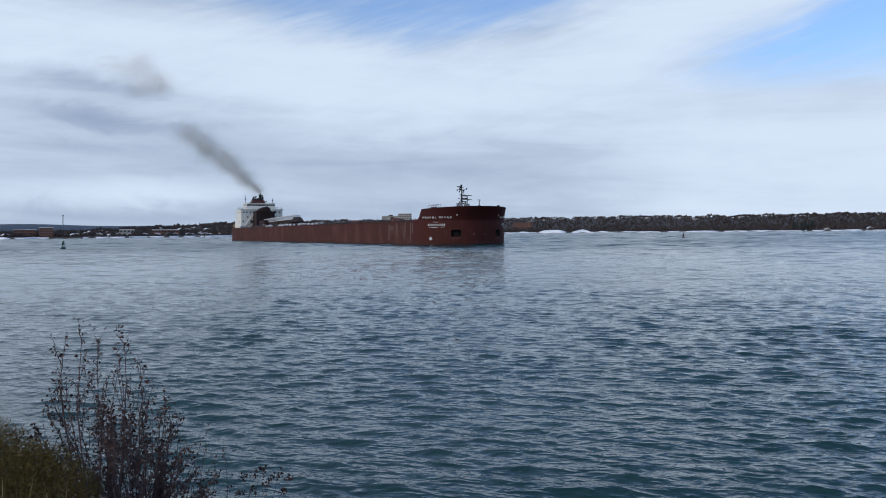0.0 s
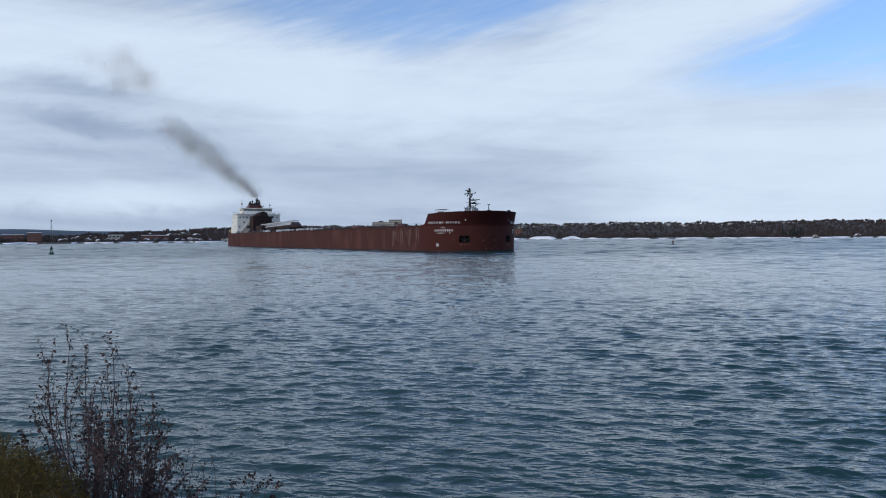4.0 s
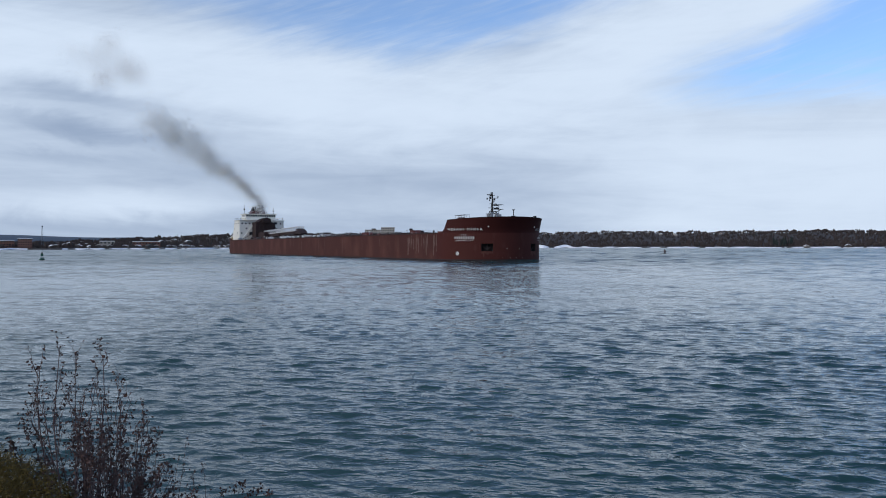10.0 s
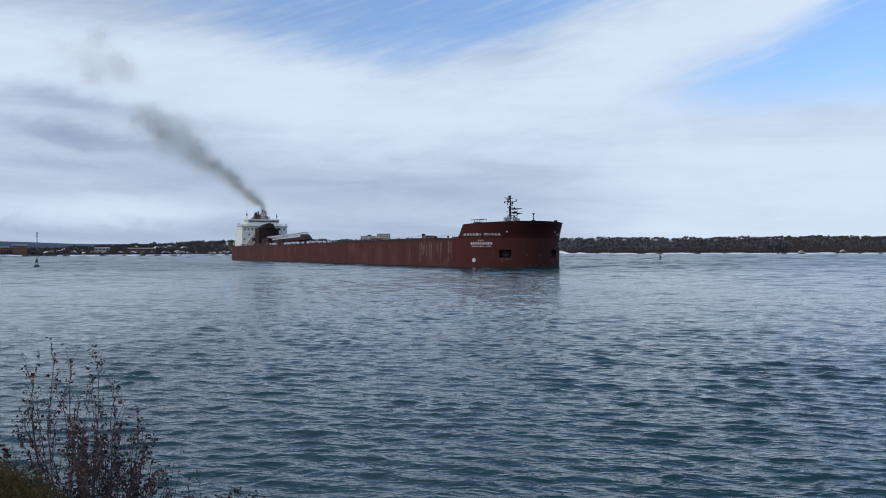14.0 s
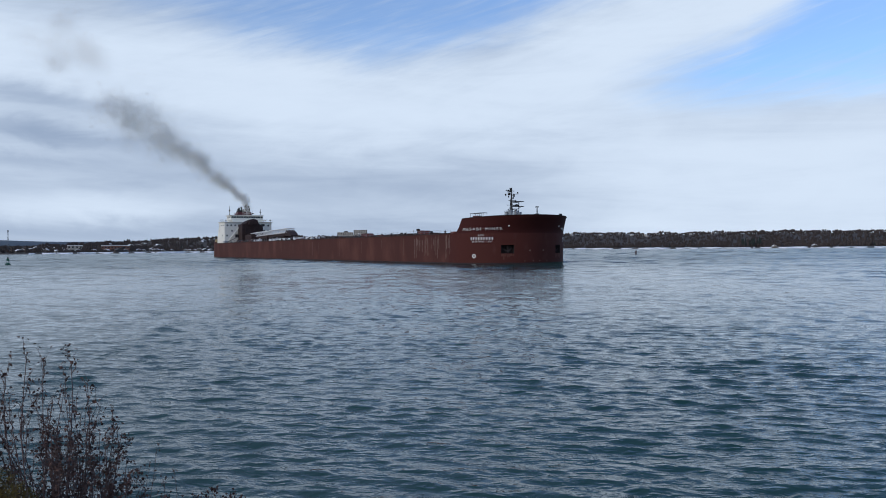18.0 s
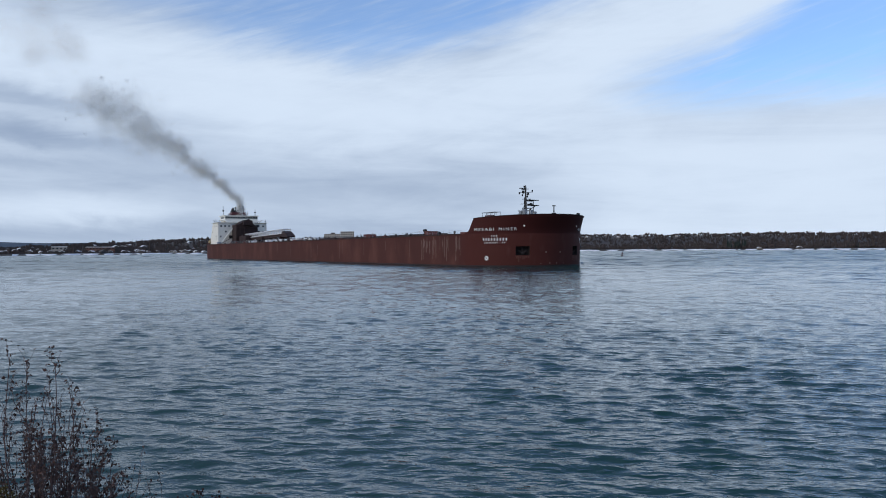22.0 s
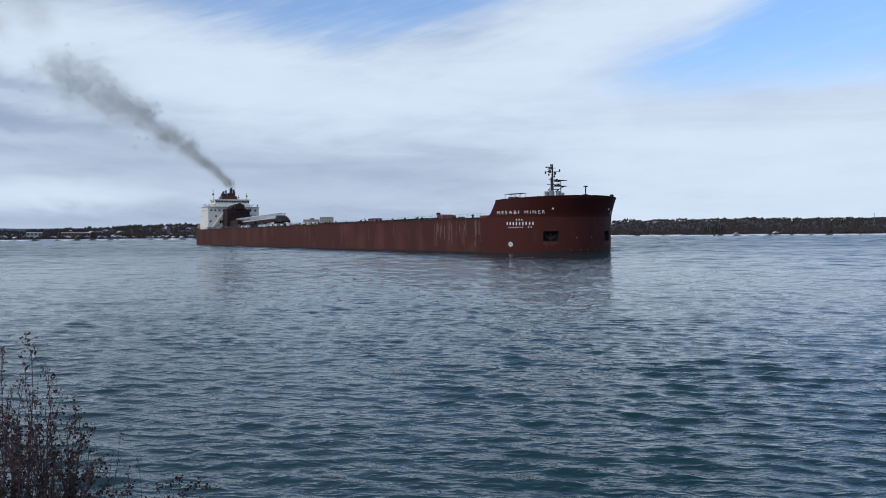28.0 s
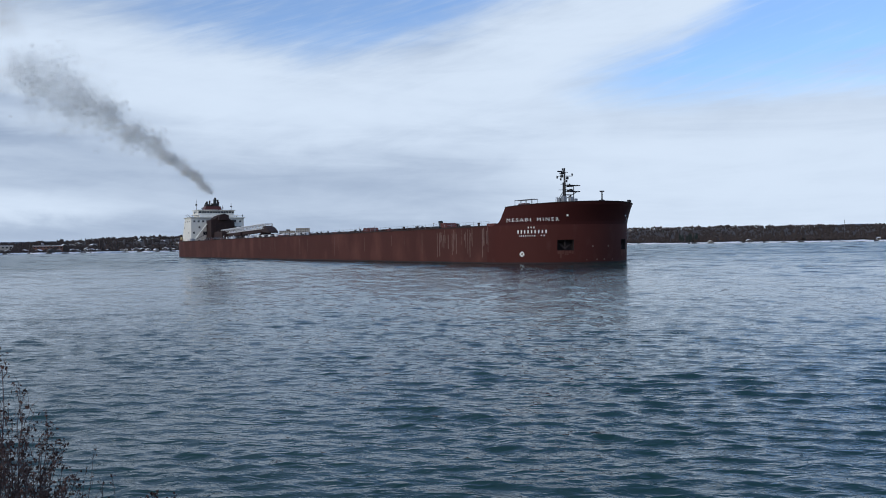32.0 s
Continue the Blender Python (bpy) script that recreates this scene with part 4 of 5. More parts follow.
def make_stern_house():
    h = part("deckhouse", prism([(-304.7, 7.9), (-285, 7.9), (-285, 19.7), (-298, 19.7)], "y", -13.3, 13.3), M_WHITE, ship, "white multi-storey stern deckhouse")
    part("boat_deck", boxm(-298.6, -284.2, -14.0, 14.0, 19.7, 19.95, 0.05), M_WHITE, h)
    for z in (11.0, 13.9, 16.8):
        part("deck_edge", boxm(-304.7 + 6.7 * (z - 7.9) / 11.8, -284.95, -13.36, 13.36, z, z + 0.10, 0.02), M_WHITE, h)
    part("lower_bridge_deck", boxm(-298.4, -287, -8.6, 8.6, 19.95, 21.0, 0.08), M_WHITE, ship)
    br = part("wheelhouse", boxm(-298, -288, -9.2, 9.2, 21.0, 23.55, 0.12), M_WHITE, ship, "white wheelhouse with a band of windows")
    part("wheelhouse_roof", boxm(-298.6, -287.3, -9.8, 9.8, 23.55, 23.85, 0.06), M_WHITE, br)
    part("bridge_wing", boxm(-292.5, -287.6, -11.2, 11.2, 20.9, 21.1, 0.04), M_WHITE, br)
    y = -8.7
    while y < 8.5:
        part("wheelhouse_window", boxm(-288.02, -287.94, y, y + 1.15, 22.15, 23.15), M_WINDOW, br)
        y += 1.38
    for x in (-290, -292.5, -295):
        part("wheelhouse_window", boxm(x - 0.8, x + 0.8, -9.24, -9.17, 22.15, 23.15), M_WINDOW, br)
    for y, z, w, hh in ((-11.7, 17.9, .9, .9), (-9.6, 17.9, .9, .9), (-7.4, 17.9, .9, .9), (-9.2, 14.9, .9, .9), (8.2, 18.1, 2.2, 1.3), (11.4, 17.9, .9, .9),
                        (-7.0, 12.0, .9, 1.6), (-6.0, 12.0, .8, 1.6), (11.4, 14.9, .9, .9), (9.0, 14.9, .9, .9), (-12.0, 12.2, .8, .9)):
        part("house_window", boxm(-285.02, -284.93, y - w / 2, y + w / 2, z - hh / 2, z + hh / 2), M_WINDOW, h)
    for x, z in ((-288, 17.9), (-292.5, 17.9), (-297, 17.9), (-290, 12.3), (-299, 14.9)):
        part("house_window", boxm(x - 0.35, x + 0.35, -13.36, -13.28, z - 0.35, z + 0.35), M_WINDOW, h)
    # outer stair up the front
    bm = bmesh.new()
    rod(bm, (-283.6, -12.5, 8.2), (-283.6, -6.0, 16.6), 0.22, 0.22, 6)
    rod(bm, (-282.6, -12.5, 8.2), (-282.6, -6.0, 16.6), 0.22, 0.22, 6)
    part("stair", bm, M_WHITE, h, "white sloping outside stair")
    bm = bmesh.new()
    rod(bm, (-282.5, -13.0, 8.1), (-282.5, -6.4, 11.6), 0.12, 0.12, 6)
    part("stair_rail", bm, M_BLACK, h)
    part("stair_tread_plate", prism([(-12.6, 8.2), (-6.1, 16.5), (-6.1, 16.2), (-12.3, 8.2)], "x", -283.6, -282.6), M_STEEL, h)
    # elevator casing of the unloading gear
    c = part("elevator_casing", prism([(-5.9, 7.9), (-5.9, 18.4), (-4.2, 18.6), (-2.4, 20.2), (0.2, 21.2), (2.2, 20.6), (3.2, 18.9), (5.6, 17.4), (5.9, 13.5), (5.9, 7.9)], "x", -284.4, -275.5), M_CASING, ship, "dark sooty brown elevator casing")
    part("casing_hood", prism([(-2.6, 18.2), (-2.2, 20.6), (0.2, 21.4), (2.4, 20.4), (2.6, 18.2)], "x", -275.6, -273.5), M_CASING, c)
    for z in (10.5, 13.5, 16.4):
        part("casing_rib", boxm(-275.6, -275.2, -5.7, 5.7, z, z + 0.3, 0.03), M_CASING, c)
    for y in (-4.0, -1.6, 1.0, 3.8):
        part("casing_rib", boxm(-275.6, -275.15, y, y + 0.3, 8, 17.0, 0.03), M_CASING, c)
    part("transfer_house", boxm(-275.5, -262, -4.5, 4.5, 7.9, 12.2, 0.3), M_CASING, ship, "dark brown transfer housing under the boom")
    for x, y, z in ((-270, -3.0, 12.8), (-266, -2.2, 12.6), (-259, -3, 10.2)):
        part("drive_unit", boxm(x - 1.5, x + 1.5, y - 1.2, y + 1.2, z - 3.5, z, 0.2), M_CASING, ship)
    # funnel group
    f = part("funnel_base", prism([(-4.4, 23.85), (-3.7, 25.9), (3.7, 25.9), (4.4, 23.85)], "x", -298.6, -293.0), M_RED, ship, "dark red funnel base with black pipes")
    for y, x, z, r in ((-3.3, -295, 27.7, .42), (-2.3, -296.5, 28.5, .5), (-1.4, -295, 28.9, .4), (0.2, -296, 27.5, .55), (1.0, -295, 29.6, .5), (1.9, -296.5, 30.5, .55), (2.7, -295, 29.4, .5), (3.5, -296, 28.3, .35), (-0.6, -297.5, 27.0, .6)):
        pipe = part("exhaust_pipe", lathe([(r, 25.4), (r, z - 0.5), (r * 1.12, z - 0.45), (r * 1.12, z), (r * 0.8, z)], 12), M_BLACK, f, matrix=pose(x, y, 0))
    part("funnel_cowl", boxm(-298.5, -294.2, -3.4, -1.0, 25.8, 27.0, 0.3), M_BLACK, f)
    part("funnel_cowl", boxm(-298.5, -294.2, 0.6, 3.2, 25.8, 27.6, 0.3), M_BLACK, f)
    # small masts, floodlights, boats
    for x, y, z0, z1, r in ((-294, -8.4, 23.8, 29.2, .09), (-290, 8.3, 23.8, 27.6, .09), (-290, -6.4, 23.8, 25.4, .06), (-297, 5.8, 23.8, 26.6, .06), (-285.4, -12.6, 19.9, 21.2, .06), (-285.4, 12.7, 19.9, 21.6, .08)):
        m = part("antenna_mast", rodm((x, y, z0), (x, y, z1), r * 1.4, r, 6), M_BLACK, ship)
        part("mast_fitting", boxm(x - .35, x + .35, y - .4, y + .4, z0 + (z1 - z0) * .45, z0 + (z1 - z0) * .6, .05), M_BLACK, m)
    for sgn in (-1, 1):
        for dx in (-2.2, 2.2):
            part("davit", rodm((-296 + dx, sgn * 11.4, 19.9), (-296 + dx, sgn * 12.9, 21.6), 0.12, 0.1, 6), M_BLACK, ship)
    post = None
    for y in np.arange(-13.6, 13.7, 1.5):
        if post is None:
            post = part("house_stanchion", rodm((0, 0, 19.9), (0, 0, 21.0), 0.04, 0.04, 5), M_WHITE, ship, matrix=pose(-284.4, y, 0))
        else:
            o = new("house_stanchion", post.data)
            o.parent, o.matrix_basis = ship, pose(-284.4, y, 0)
    part("house_rail", rodm((-284.4, -13.6, 21.0), (-284.4, 13.6, 21.0), 0.045, 0.045, 5), M_WHITE, ship)
    # stern bulwark with fairleads
    bm = bmesh.new()
    for sgn in (-1, 1):
        box(bm, -305, -300, sgn * 14.6 - 0.12, sgn * 14.6 + 0.12, 7.9, 8.9)
    box(bm, -305, -304.8, -14.6, 14.6, 7.9, 8.9)
    part("stern_bulwark", bm, M_HULL, ship)
    part("stern_winch", boxm(-284, -281.5, -14.4, -12.4, 7.9, 9.3, 0.3), M_STEEL, ship)
    for x in (-304.2, -303.5):
        part("stern_capstan", lathe([(0.5, 7.9), (0.35, 8.6), (0.6, 9.3), (0.3, 10.4)], 10), M_STRAW, ship, matrix=pose(x + 0.4, -13.9, 0))


make_stern_house()


def make_boom():
    """Lattice unloading boom stowed forward along the middle of the deck."""
    x0, x1, w = -273.0, -206.0, 1.7
    top0, top1, bot0, bot1 = 13.1, 14.3, 11.3, 12.3
    boom = part("boom_conveyor", prism([(x0, bot0 - 1.9), (x1, bot1 - 1.3), (x1, bot1 + 0.3), (x0, bot0 + 0.4)], "y", -1.4, 1.4), M_CASING, ship, "dark conveyor inside the pale lattice boom")
    n = 15
    for sgn in (-1, 1):
        for a0, a1 in ((top0, top1), (bot0, bot1)):
            part("boom_chord", rodm((x0, sgn * w, a0), (x1, sgn * w, a1), 0.24, 0.22, 6), M_BOOM, boom)
        for i in range(n):
            u, v = i / n, (i + 1) / n
            xa, xb = x0 + (x1 - x0) * u, x0 + (x1 - x0) * v
            za, zb = bot0 + (bot1 - bot0) * u, top0 + (top1 - top0) * v
            part("boom_brace", rodm((xa, sgn * w, za), (xb, sgn * w, zb), 0.16, 0.16, 6), M_BOOM, boom)
            part("boom_upright", rodm((xb, sgn * w, bot0 + (bot1 - bot0) * v), (xb, sgn * w, zb), 0.13, 0.13, 6), M_BOOM, boom)
    for i in range(n + 1):
        u = i / n
        xa, z = x0 + (x1 - x0) * u, top0 + (top1 - top0) * u
        part("boom_cross_tie", rodm((xa, -w, z), (xa, w, z), 0.12, 0.12, 6), M_BOOM, boom)
    part("boom_head", prism([(x1 - 6, 10.9), (x1 + 6.0, 10.3), (x1 + 6.6, 10.8), (x1 + 3.0, 12.4), (x1 - 0.5, 13.4)], "y", -1.9, 1.9), M_CASING, boom, "dark discharge head of the boom")
    for x in (x1 - 4, -240):
        rest = part("boom_rest", boxm(x - 0.5, x + 0.5, -2.2, 2.2, 7.9, 11.4, 0.1), M_CASING, ship)
    # long pale covers on deck beside the boom
    part("deck_cover", prism([(-10.4, 8.4), (-10.0, 9.15), (-7.2, 9.3), (-6.8, 8.4)], "x", -207, -138), M_BOOM, ship, "long pale cover on the deck")
    for x in (-130, -136, -150, -158, -172, -188, -194, -214, -221):
        part("deck_locker", boxm(x - 1.3, x + 1.3, -13.6, -12.2, 7.9, 9.1, 0.1), M_BOOM, ship)


make_boom()

# ---- smoke ----
WIND_X, RISE, RISE_T = -1.06, 285.0, 130.0


def ship_pose(t):
    """Where the ship lies at t seconds: slow turn to its right while under way."""
    h = radians(-63.587 - 0.09286 * t)
    m = radians(-63.654 - 0.04643 * t)
    c0 = radians(-63.587)
    cx = 11.2295 - 150 * math.cos(c0) + 3.5188 * t * math.cos(m)
    cy = 267.295 - 150 * math.sin(c0) + 3.5188 * t * math.sin(m)
    return cx + 150 * math.cos(h), cy + 150 * math.sin(h), math.degrees(h)


def stack_at(t):
    x, y, a = ship_pose(t)
    c, s = math.cos(radians(a)), math.sin(radians(a))
    return Vector((x - 296 * c - 1.2 * s, y - 296 * s + 1.2 * c, 31.6))


def fleck_mesh(name, count, radius, size, mat, seed):
    rng = np.random.RandomState(seed)
    p = rng.randn(count, 3)
    p = np.clip(p, -1.6, 1.6) * radius * 0.5 * np.array([1.0, 1.0, 0.8])
    V = (p[:, None, :] + rng.randn(count, 3, 3) * size * 0.5 * rng.uniform(0.6, 1.3, (count, 1, 1))).reshape(-1, 3)
    F = np.arange(count * 3).reshape(-1, 3)
    me_ob = mesh_object(name, V, F, mat)
    return me_ob


SMOKE = tagged(empty("smoke_plume", "grey-brown funnel smoke drifting aft and upwards", "smoke"), kind="stuff")
PUFFS = []


def make_smoke():
    rng = random.Random(8)
    small = [fleck_mesh("smoke_puff", 560, (1.6, 2.5, 3.6)[i % 3], 0.098, M_SMOKE, 40 + i) for i in range(9)]
    large = [fleck_mesh("smoke_puff", 1300, (6.2, 8.0)[i % 2], 0.10, M_SMOKE, 60 + i) for i in range(4)]
    hazes = [fleck_mesh("smoke_haze", 3800, 10.5, 0.10, M_HAZE, 80 + i) for i in range(3)]
    used = set()

    def spawn(protos, te, vx, vy, vz, kz):
        p = rng.choice(protos)
        if p.name in used:
            o = new(p.name.split(".")[0], p.data)
        else:
            o = p
            used.add(p.name)
        o.parent = SMOKE
        PUFFS.append((o, te, vx, vy, vz, kz, rng.uniform(0, 360)))

    # billows: a handful of puffs leave the pipes together and drift apart slowly
    te = -24.0
    while te < 31.5:
        start = min(1.0, max(0.0, (te + 24.5) / 5.0))
        k = int(19 * (0.35 + 0.65 * start) * (1 + 0.5 * math.sin(te * 1.9) * math.sin(te * 0.73 + 1)))
        wx, wy, wz = rng.gauss(0, 0.14), rng.gauss(0, 0.08), 0.06 * math.sin(te * 0.45) + rng.gauss(0, 0.14)
        for i in range(k):
            spread = 0.125 + (0.12 if rng.random() < 0.25 else 0.0)
            spawn(large if rng.random() < (0.5 if te < -4 else 0.26) and te < 12 else small, te + rng.uniform(-0.35, 0.35), wx + rng.gauss(0, spread), wy + rng.gauss(0, spread),
                  wz + rng.gauss(0, spread), 1.0)
        te += 0.55
    for i in range(6):
        spawn(hazes, rng.uniform(-28, -21), rng.gauss(0, 0.12), rng.gauss(0, 0.12), rng.gauss(0, 0.12), 1.0)
    # ragged lobes of an older cloud, thinning as it drifts off
    for lobe in range(9):
        te, lx, ly, lz = rng.gauss(-40, 4.0), rng.gauss(0.05, 0.16), rng.gauss(0, 0.1), rng.gauss(0, 0.16)
        for i in range(5):
            spawn(hazes, te + rng.gauss(0, 1.2), lx + rng.gauss(0, 0.12), ly + rng.gauss(0, 0.12), lz + rng.gauss(0, 0.10), 1.30)


make_smoke()

# ---- buoys ----


def make_buoy(name, label, mat, az, dist, h, kind):
    b = empty(name, label, "buoy")
    b.matrix_basis = pose(dist * math.sin(radians(az)), dist * math.cos(radians(az)), 0, 2, 1, 20)
    fl = part("float", lathe([(0.5, -0.6), (0.75, -0.3), (0.8, 0.30), (0.68, 0.48), (0.4, 0.6)], 20), mat, b)
    part("counter_ring", lathe([(0.81, 0.02), (0.86, 0.06), (0.86, 0.18), (0.81, 0.22)], 20), M_BLACK, fl)
    for i in range(4):
        t = math.pi / 4 + i * math.pi / 2
        part("tower_leg", rodm((0.46 * math.cos(t), 0.46 * math.sin(t), 0.45), (0.26 * math.cos(t), 0.26 * math.sin(t), h * 0.72), 0.07, 0.06, 6), mat, b)
    for z, r in ((h * 0.34, 0.40), (h * 0.55, 0.31)):
        part("tower_ring", lathe([(r, z - 0.04), (r + 0.05, z), (r, z + 0.04)], 12), mat, b)
    if kind == "can":
        part("daymark", boxm(-0.36, 0.36, -0.36, 0.36, h * 0.5, h * 0.8, 0.03), mat, b)
    else:
        part("daymark", lathe([(0.5, h * 0.45), (0.42, h * 0.75), (0.3, h * 0.8)], 8), mat, b)
    lamp = part("lantern", lathe([(0.16, h * 0.8), (0.2, h * 0.82), (0.2, h * 0.93), (0.1, h * 0.98), (0.04, h)], 10), M_BLACK, b)
    part("bird_spike", rodm((0, 0, h * 0.98), (0, 0, h * 1.08), 0.015, 0.01, 4), M_BLACK, lamp)
    return b


make_buoy("channel_buoy", "green can channel buoy afloat on the river", M_GREEN, -24.95, 279, 2.5, "can")
make_buoy("channel_buoy", "dark red channel buoy afloat on the river", M_REDBUOY, 16.41, 445, 2.6, "nun")

# ---- town and shore furniture across the river ----


def turned(az, extra=0.0):
    """Heading of a thing on the far bank that faces the river."""
    return -az + extra


def far_house(width, depth, wall_h, roof_h, snow, wall_mat):
    """Small gabled house: walls, two roof slopes, chimney, windows."""
    h = empty("house", "small gabled house with snow on its roof" if snow else "small gabled house with dark roof", "house", "houses on the far bank")
    part("wall", prism([(-width / 2, -1.5), (width / 2, -1.5), (width / 2, wall_h), (0, wall_h + roof_h), (-width / 2, wall_h)], "y", -depth / 2, depth / 2), wall_mat, h)
    rm = M_SNOW if snow else M_ROOF
    for s in (-1, 1):
        part("roof", prism([(s * (width / 2 + 0.6), wall_h - 0.35), (s * (width / 2 + 0.6), wall_h + 0.05), (0, wall_h + roof_h + 0.5), (0, wall_h + roof_h + 0.1)], "y", -depth / 2 - 0.5, depth / 2 + 0.5), rm, h)
    part("chimney", boxm(width * 0.18, width * 0.18 + 0.8, -0.4, 0.4, wall_h, wall_h + roof_h + 1.0), M_BRICK, h)
    for x in (-width * 0.28, width * 0.12):
        part("window", boxm(x, x + 1.4, -depth / 2 - 0.06, -depth / 2 + 0.05, 1.2, 2.6), M_WINDOW, h)
    return h


def make_houses():
    rng = random.Random(77)
    kinds = [far_house(8, 7, 3.0, 1.9, True, M_SIDING), far_house(9, 7, 3.4, 2.3, False, M_SIDING), far_house(7, 6, 2.4, 1.5, True, M_CONCRETE), far_house(10, 7, 3.6, 2.2, True, M_SIDING)]
    first = [True] * 4
    for az, s in HOUSE_SPOTS:
        k = rng.choice((0, 0, 1, 2, 3)) if az < 0 else 2 if s > 60 else rng.choice((0, 2, 3))
        p = place(az, shore_r(az) + s)
        m = pose(p.x, p.y, p.z + 0.2, 0, 0, turned(az, rng.uniform(-35, 35)))
        if first[k]:
            kinds[k].matrix_basis, first[k] = m, False
        else:
            copy_thing(kinds[k], m)
    for k in range(4):
        if first[k]:
            p = place(-14 - k, shore_r(-14 - k) + 300)
            kinds[k].matrix_basis = pose(p.x, p.y, p.z, 0, 0, 14)


make_houses()


def block_building(name, label, az0, az1, r, z_top, depth, mat, floors, bays, flat_snow=True):
    """Large flat-roofed building facing the river with rows of real windows."""
    mid = (az0 + az1) / 2
    w = r * radians(az1 - az0)
    p = place(mid, r)
    hgt = z_top - p.z
    b = empty(name, label, "building", "large buildings on the far bank")
    b.matrix_basis = pose(p.x, p.y, p.z, 0, 0, turned(mid))
    wall = part("wall", boxm(-w / 2, w / 2, -depth / 2, depth / 2, -3, hgt), mat, b)
    part("parapet", boxm(-w / 2 - 0.3, w / 2 + 0.3, -depth / 2 - 0.3, depth / 2 + 0.3, hgt, hgt + 0.9), M_SNOW if flat_snow else mat, b)
    for j in range(floors):
        for i in range(bays):
            x = -w / 2 + w * (i + 0.5) / bays
            z = hgt * (j + 0.55) / floors
            part("window", boxm(x - w / bays * 0.25, x + w / bays * 0.25, -depth / 2 - 0.08, -depth / 2 + 0.1, z - hgt / floors * 0.2, z + hgt / floors * 0.22), M_WINDOW, b)
    return b


def el_z(el, r):
    return EYE[2] + r * math.tan(radians(el))


def make_buildings():
    ra = shore_r(-27) + 70
    block_building("brick_block", "red-brown brick block by the water", -27.7, -26.5, ra, el_z(0.40, ra), 22, M_BRICK, 3, 8)
    block_building("brick_block", "taller red-brown brick block by the water", -26.3, -25.5, ra - 10, el_z(0.52, ra), 24, M_BRICK, 4, 6)
    rb = shore_r(-20) + 90
    block_building("warehouse", "long low warehouse with snow-covered roof", -19.6, -17.9, rb, el_z(0.33, rb), 26, M_BRICK, 2, 9)
    block_building("warehouse", "low shed with snow-covered roof", -21.6, -20.7, rb, el_z(0.36, rb), 20, M_CONCRETE, 2, 4)
    rc = shore_r(-3) + 780
    low = block_building("hospital_block", "pale concrete hospital block on the ridge", -4.25, -3.15, rc, el_z(1.16, rc), 30, M_CONCRETE, 3, 9, False)
    block_building("hospital_block", "taller pale concrete hospital block on the ridge", -3.12, -2.18, rc - 8, el_z(1.32, rc), 34, M_CONCRETE, 4, 8, False)
    part("roof_plant", boxm(-4, 10, -5, 5, el_z(1.16, rc) - low.matrix_basis.translation.z, el_z(1.16, rc) - low.matrix_basis.translation.z + 5), M_CASING, low)
    rd = shore_r(5) + 330
    block_building("brick_block", "brown brick building among the trees", 4.9, 6.2, rd, el_z(0.60, rd), 24, M_BRICK, 3, 7, False)


make_buildings()


def make_towers():
    for az, top, base_s, wd, lab in ((-24.93, 1.34, 60, 2.6, "tall slender lattice tower on the far shore"), (33.29, 1.22, 420, 1.3, "thin radio mast above the trees")):
        r = shore_r(az) + base_s
        p = place(az, r)
        h = el_z(top, r) - p.z
        t = empty("lattice_tower", lab, "tower")
        t.matrix_basis = pose(p.x, p.y, p.z, 0, 0, turned(az))
        for sx in (-1, 1):
            for sy in (-1, 1):
                part("tower_leg", rodm((sx * wd / 2, sy * wd / 2, -1), (sx * wd * 0.3, sy * wd * 0.3, h), 0.16, 0.12, 5), M_STEEL, t)
        n = 12
        for i in range(n):
            z0, z1 = h * i / n, h * (i + 1) / n
            w0, w1 = wd * (0.5 - 0.2 * i / n), wd * (0.5 - 0.2 * (i + 1) / n)
            for sy in (-1, 1):
                part("tower_brace", rodm((-w0, sy * w0, z0), (w1, sy * w1, z1), 0.12, 0.12, 4), M_BLACK, t)
                part("tower_brace", rodm((w0, sy * w0, z0), (-w1, sy * w1, z1), 0.12, 0.12, 4), M_BLACK, t)
        part("tower_head", boxm(-wd * 0.36, wd * 0.36, -wd * 0.36, wd * 0.36, h - 2.2, h, 0.2), M_BLACK, t)


make_towers()


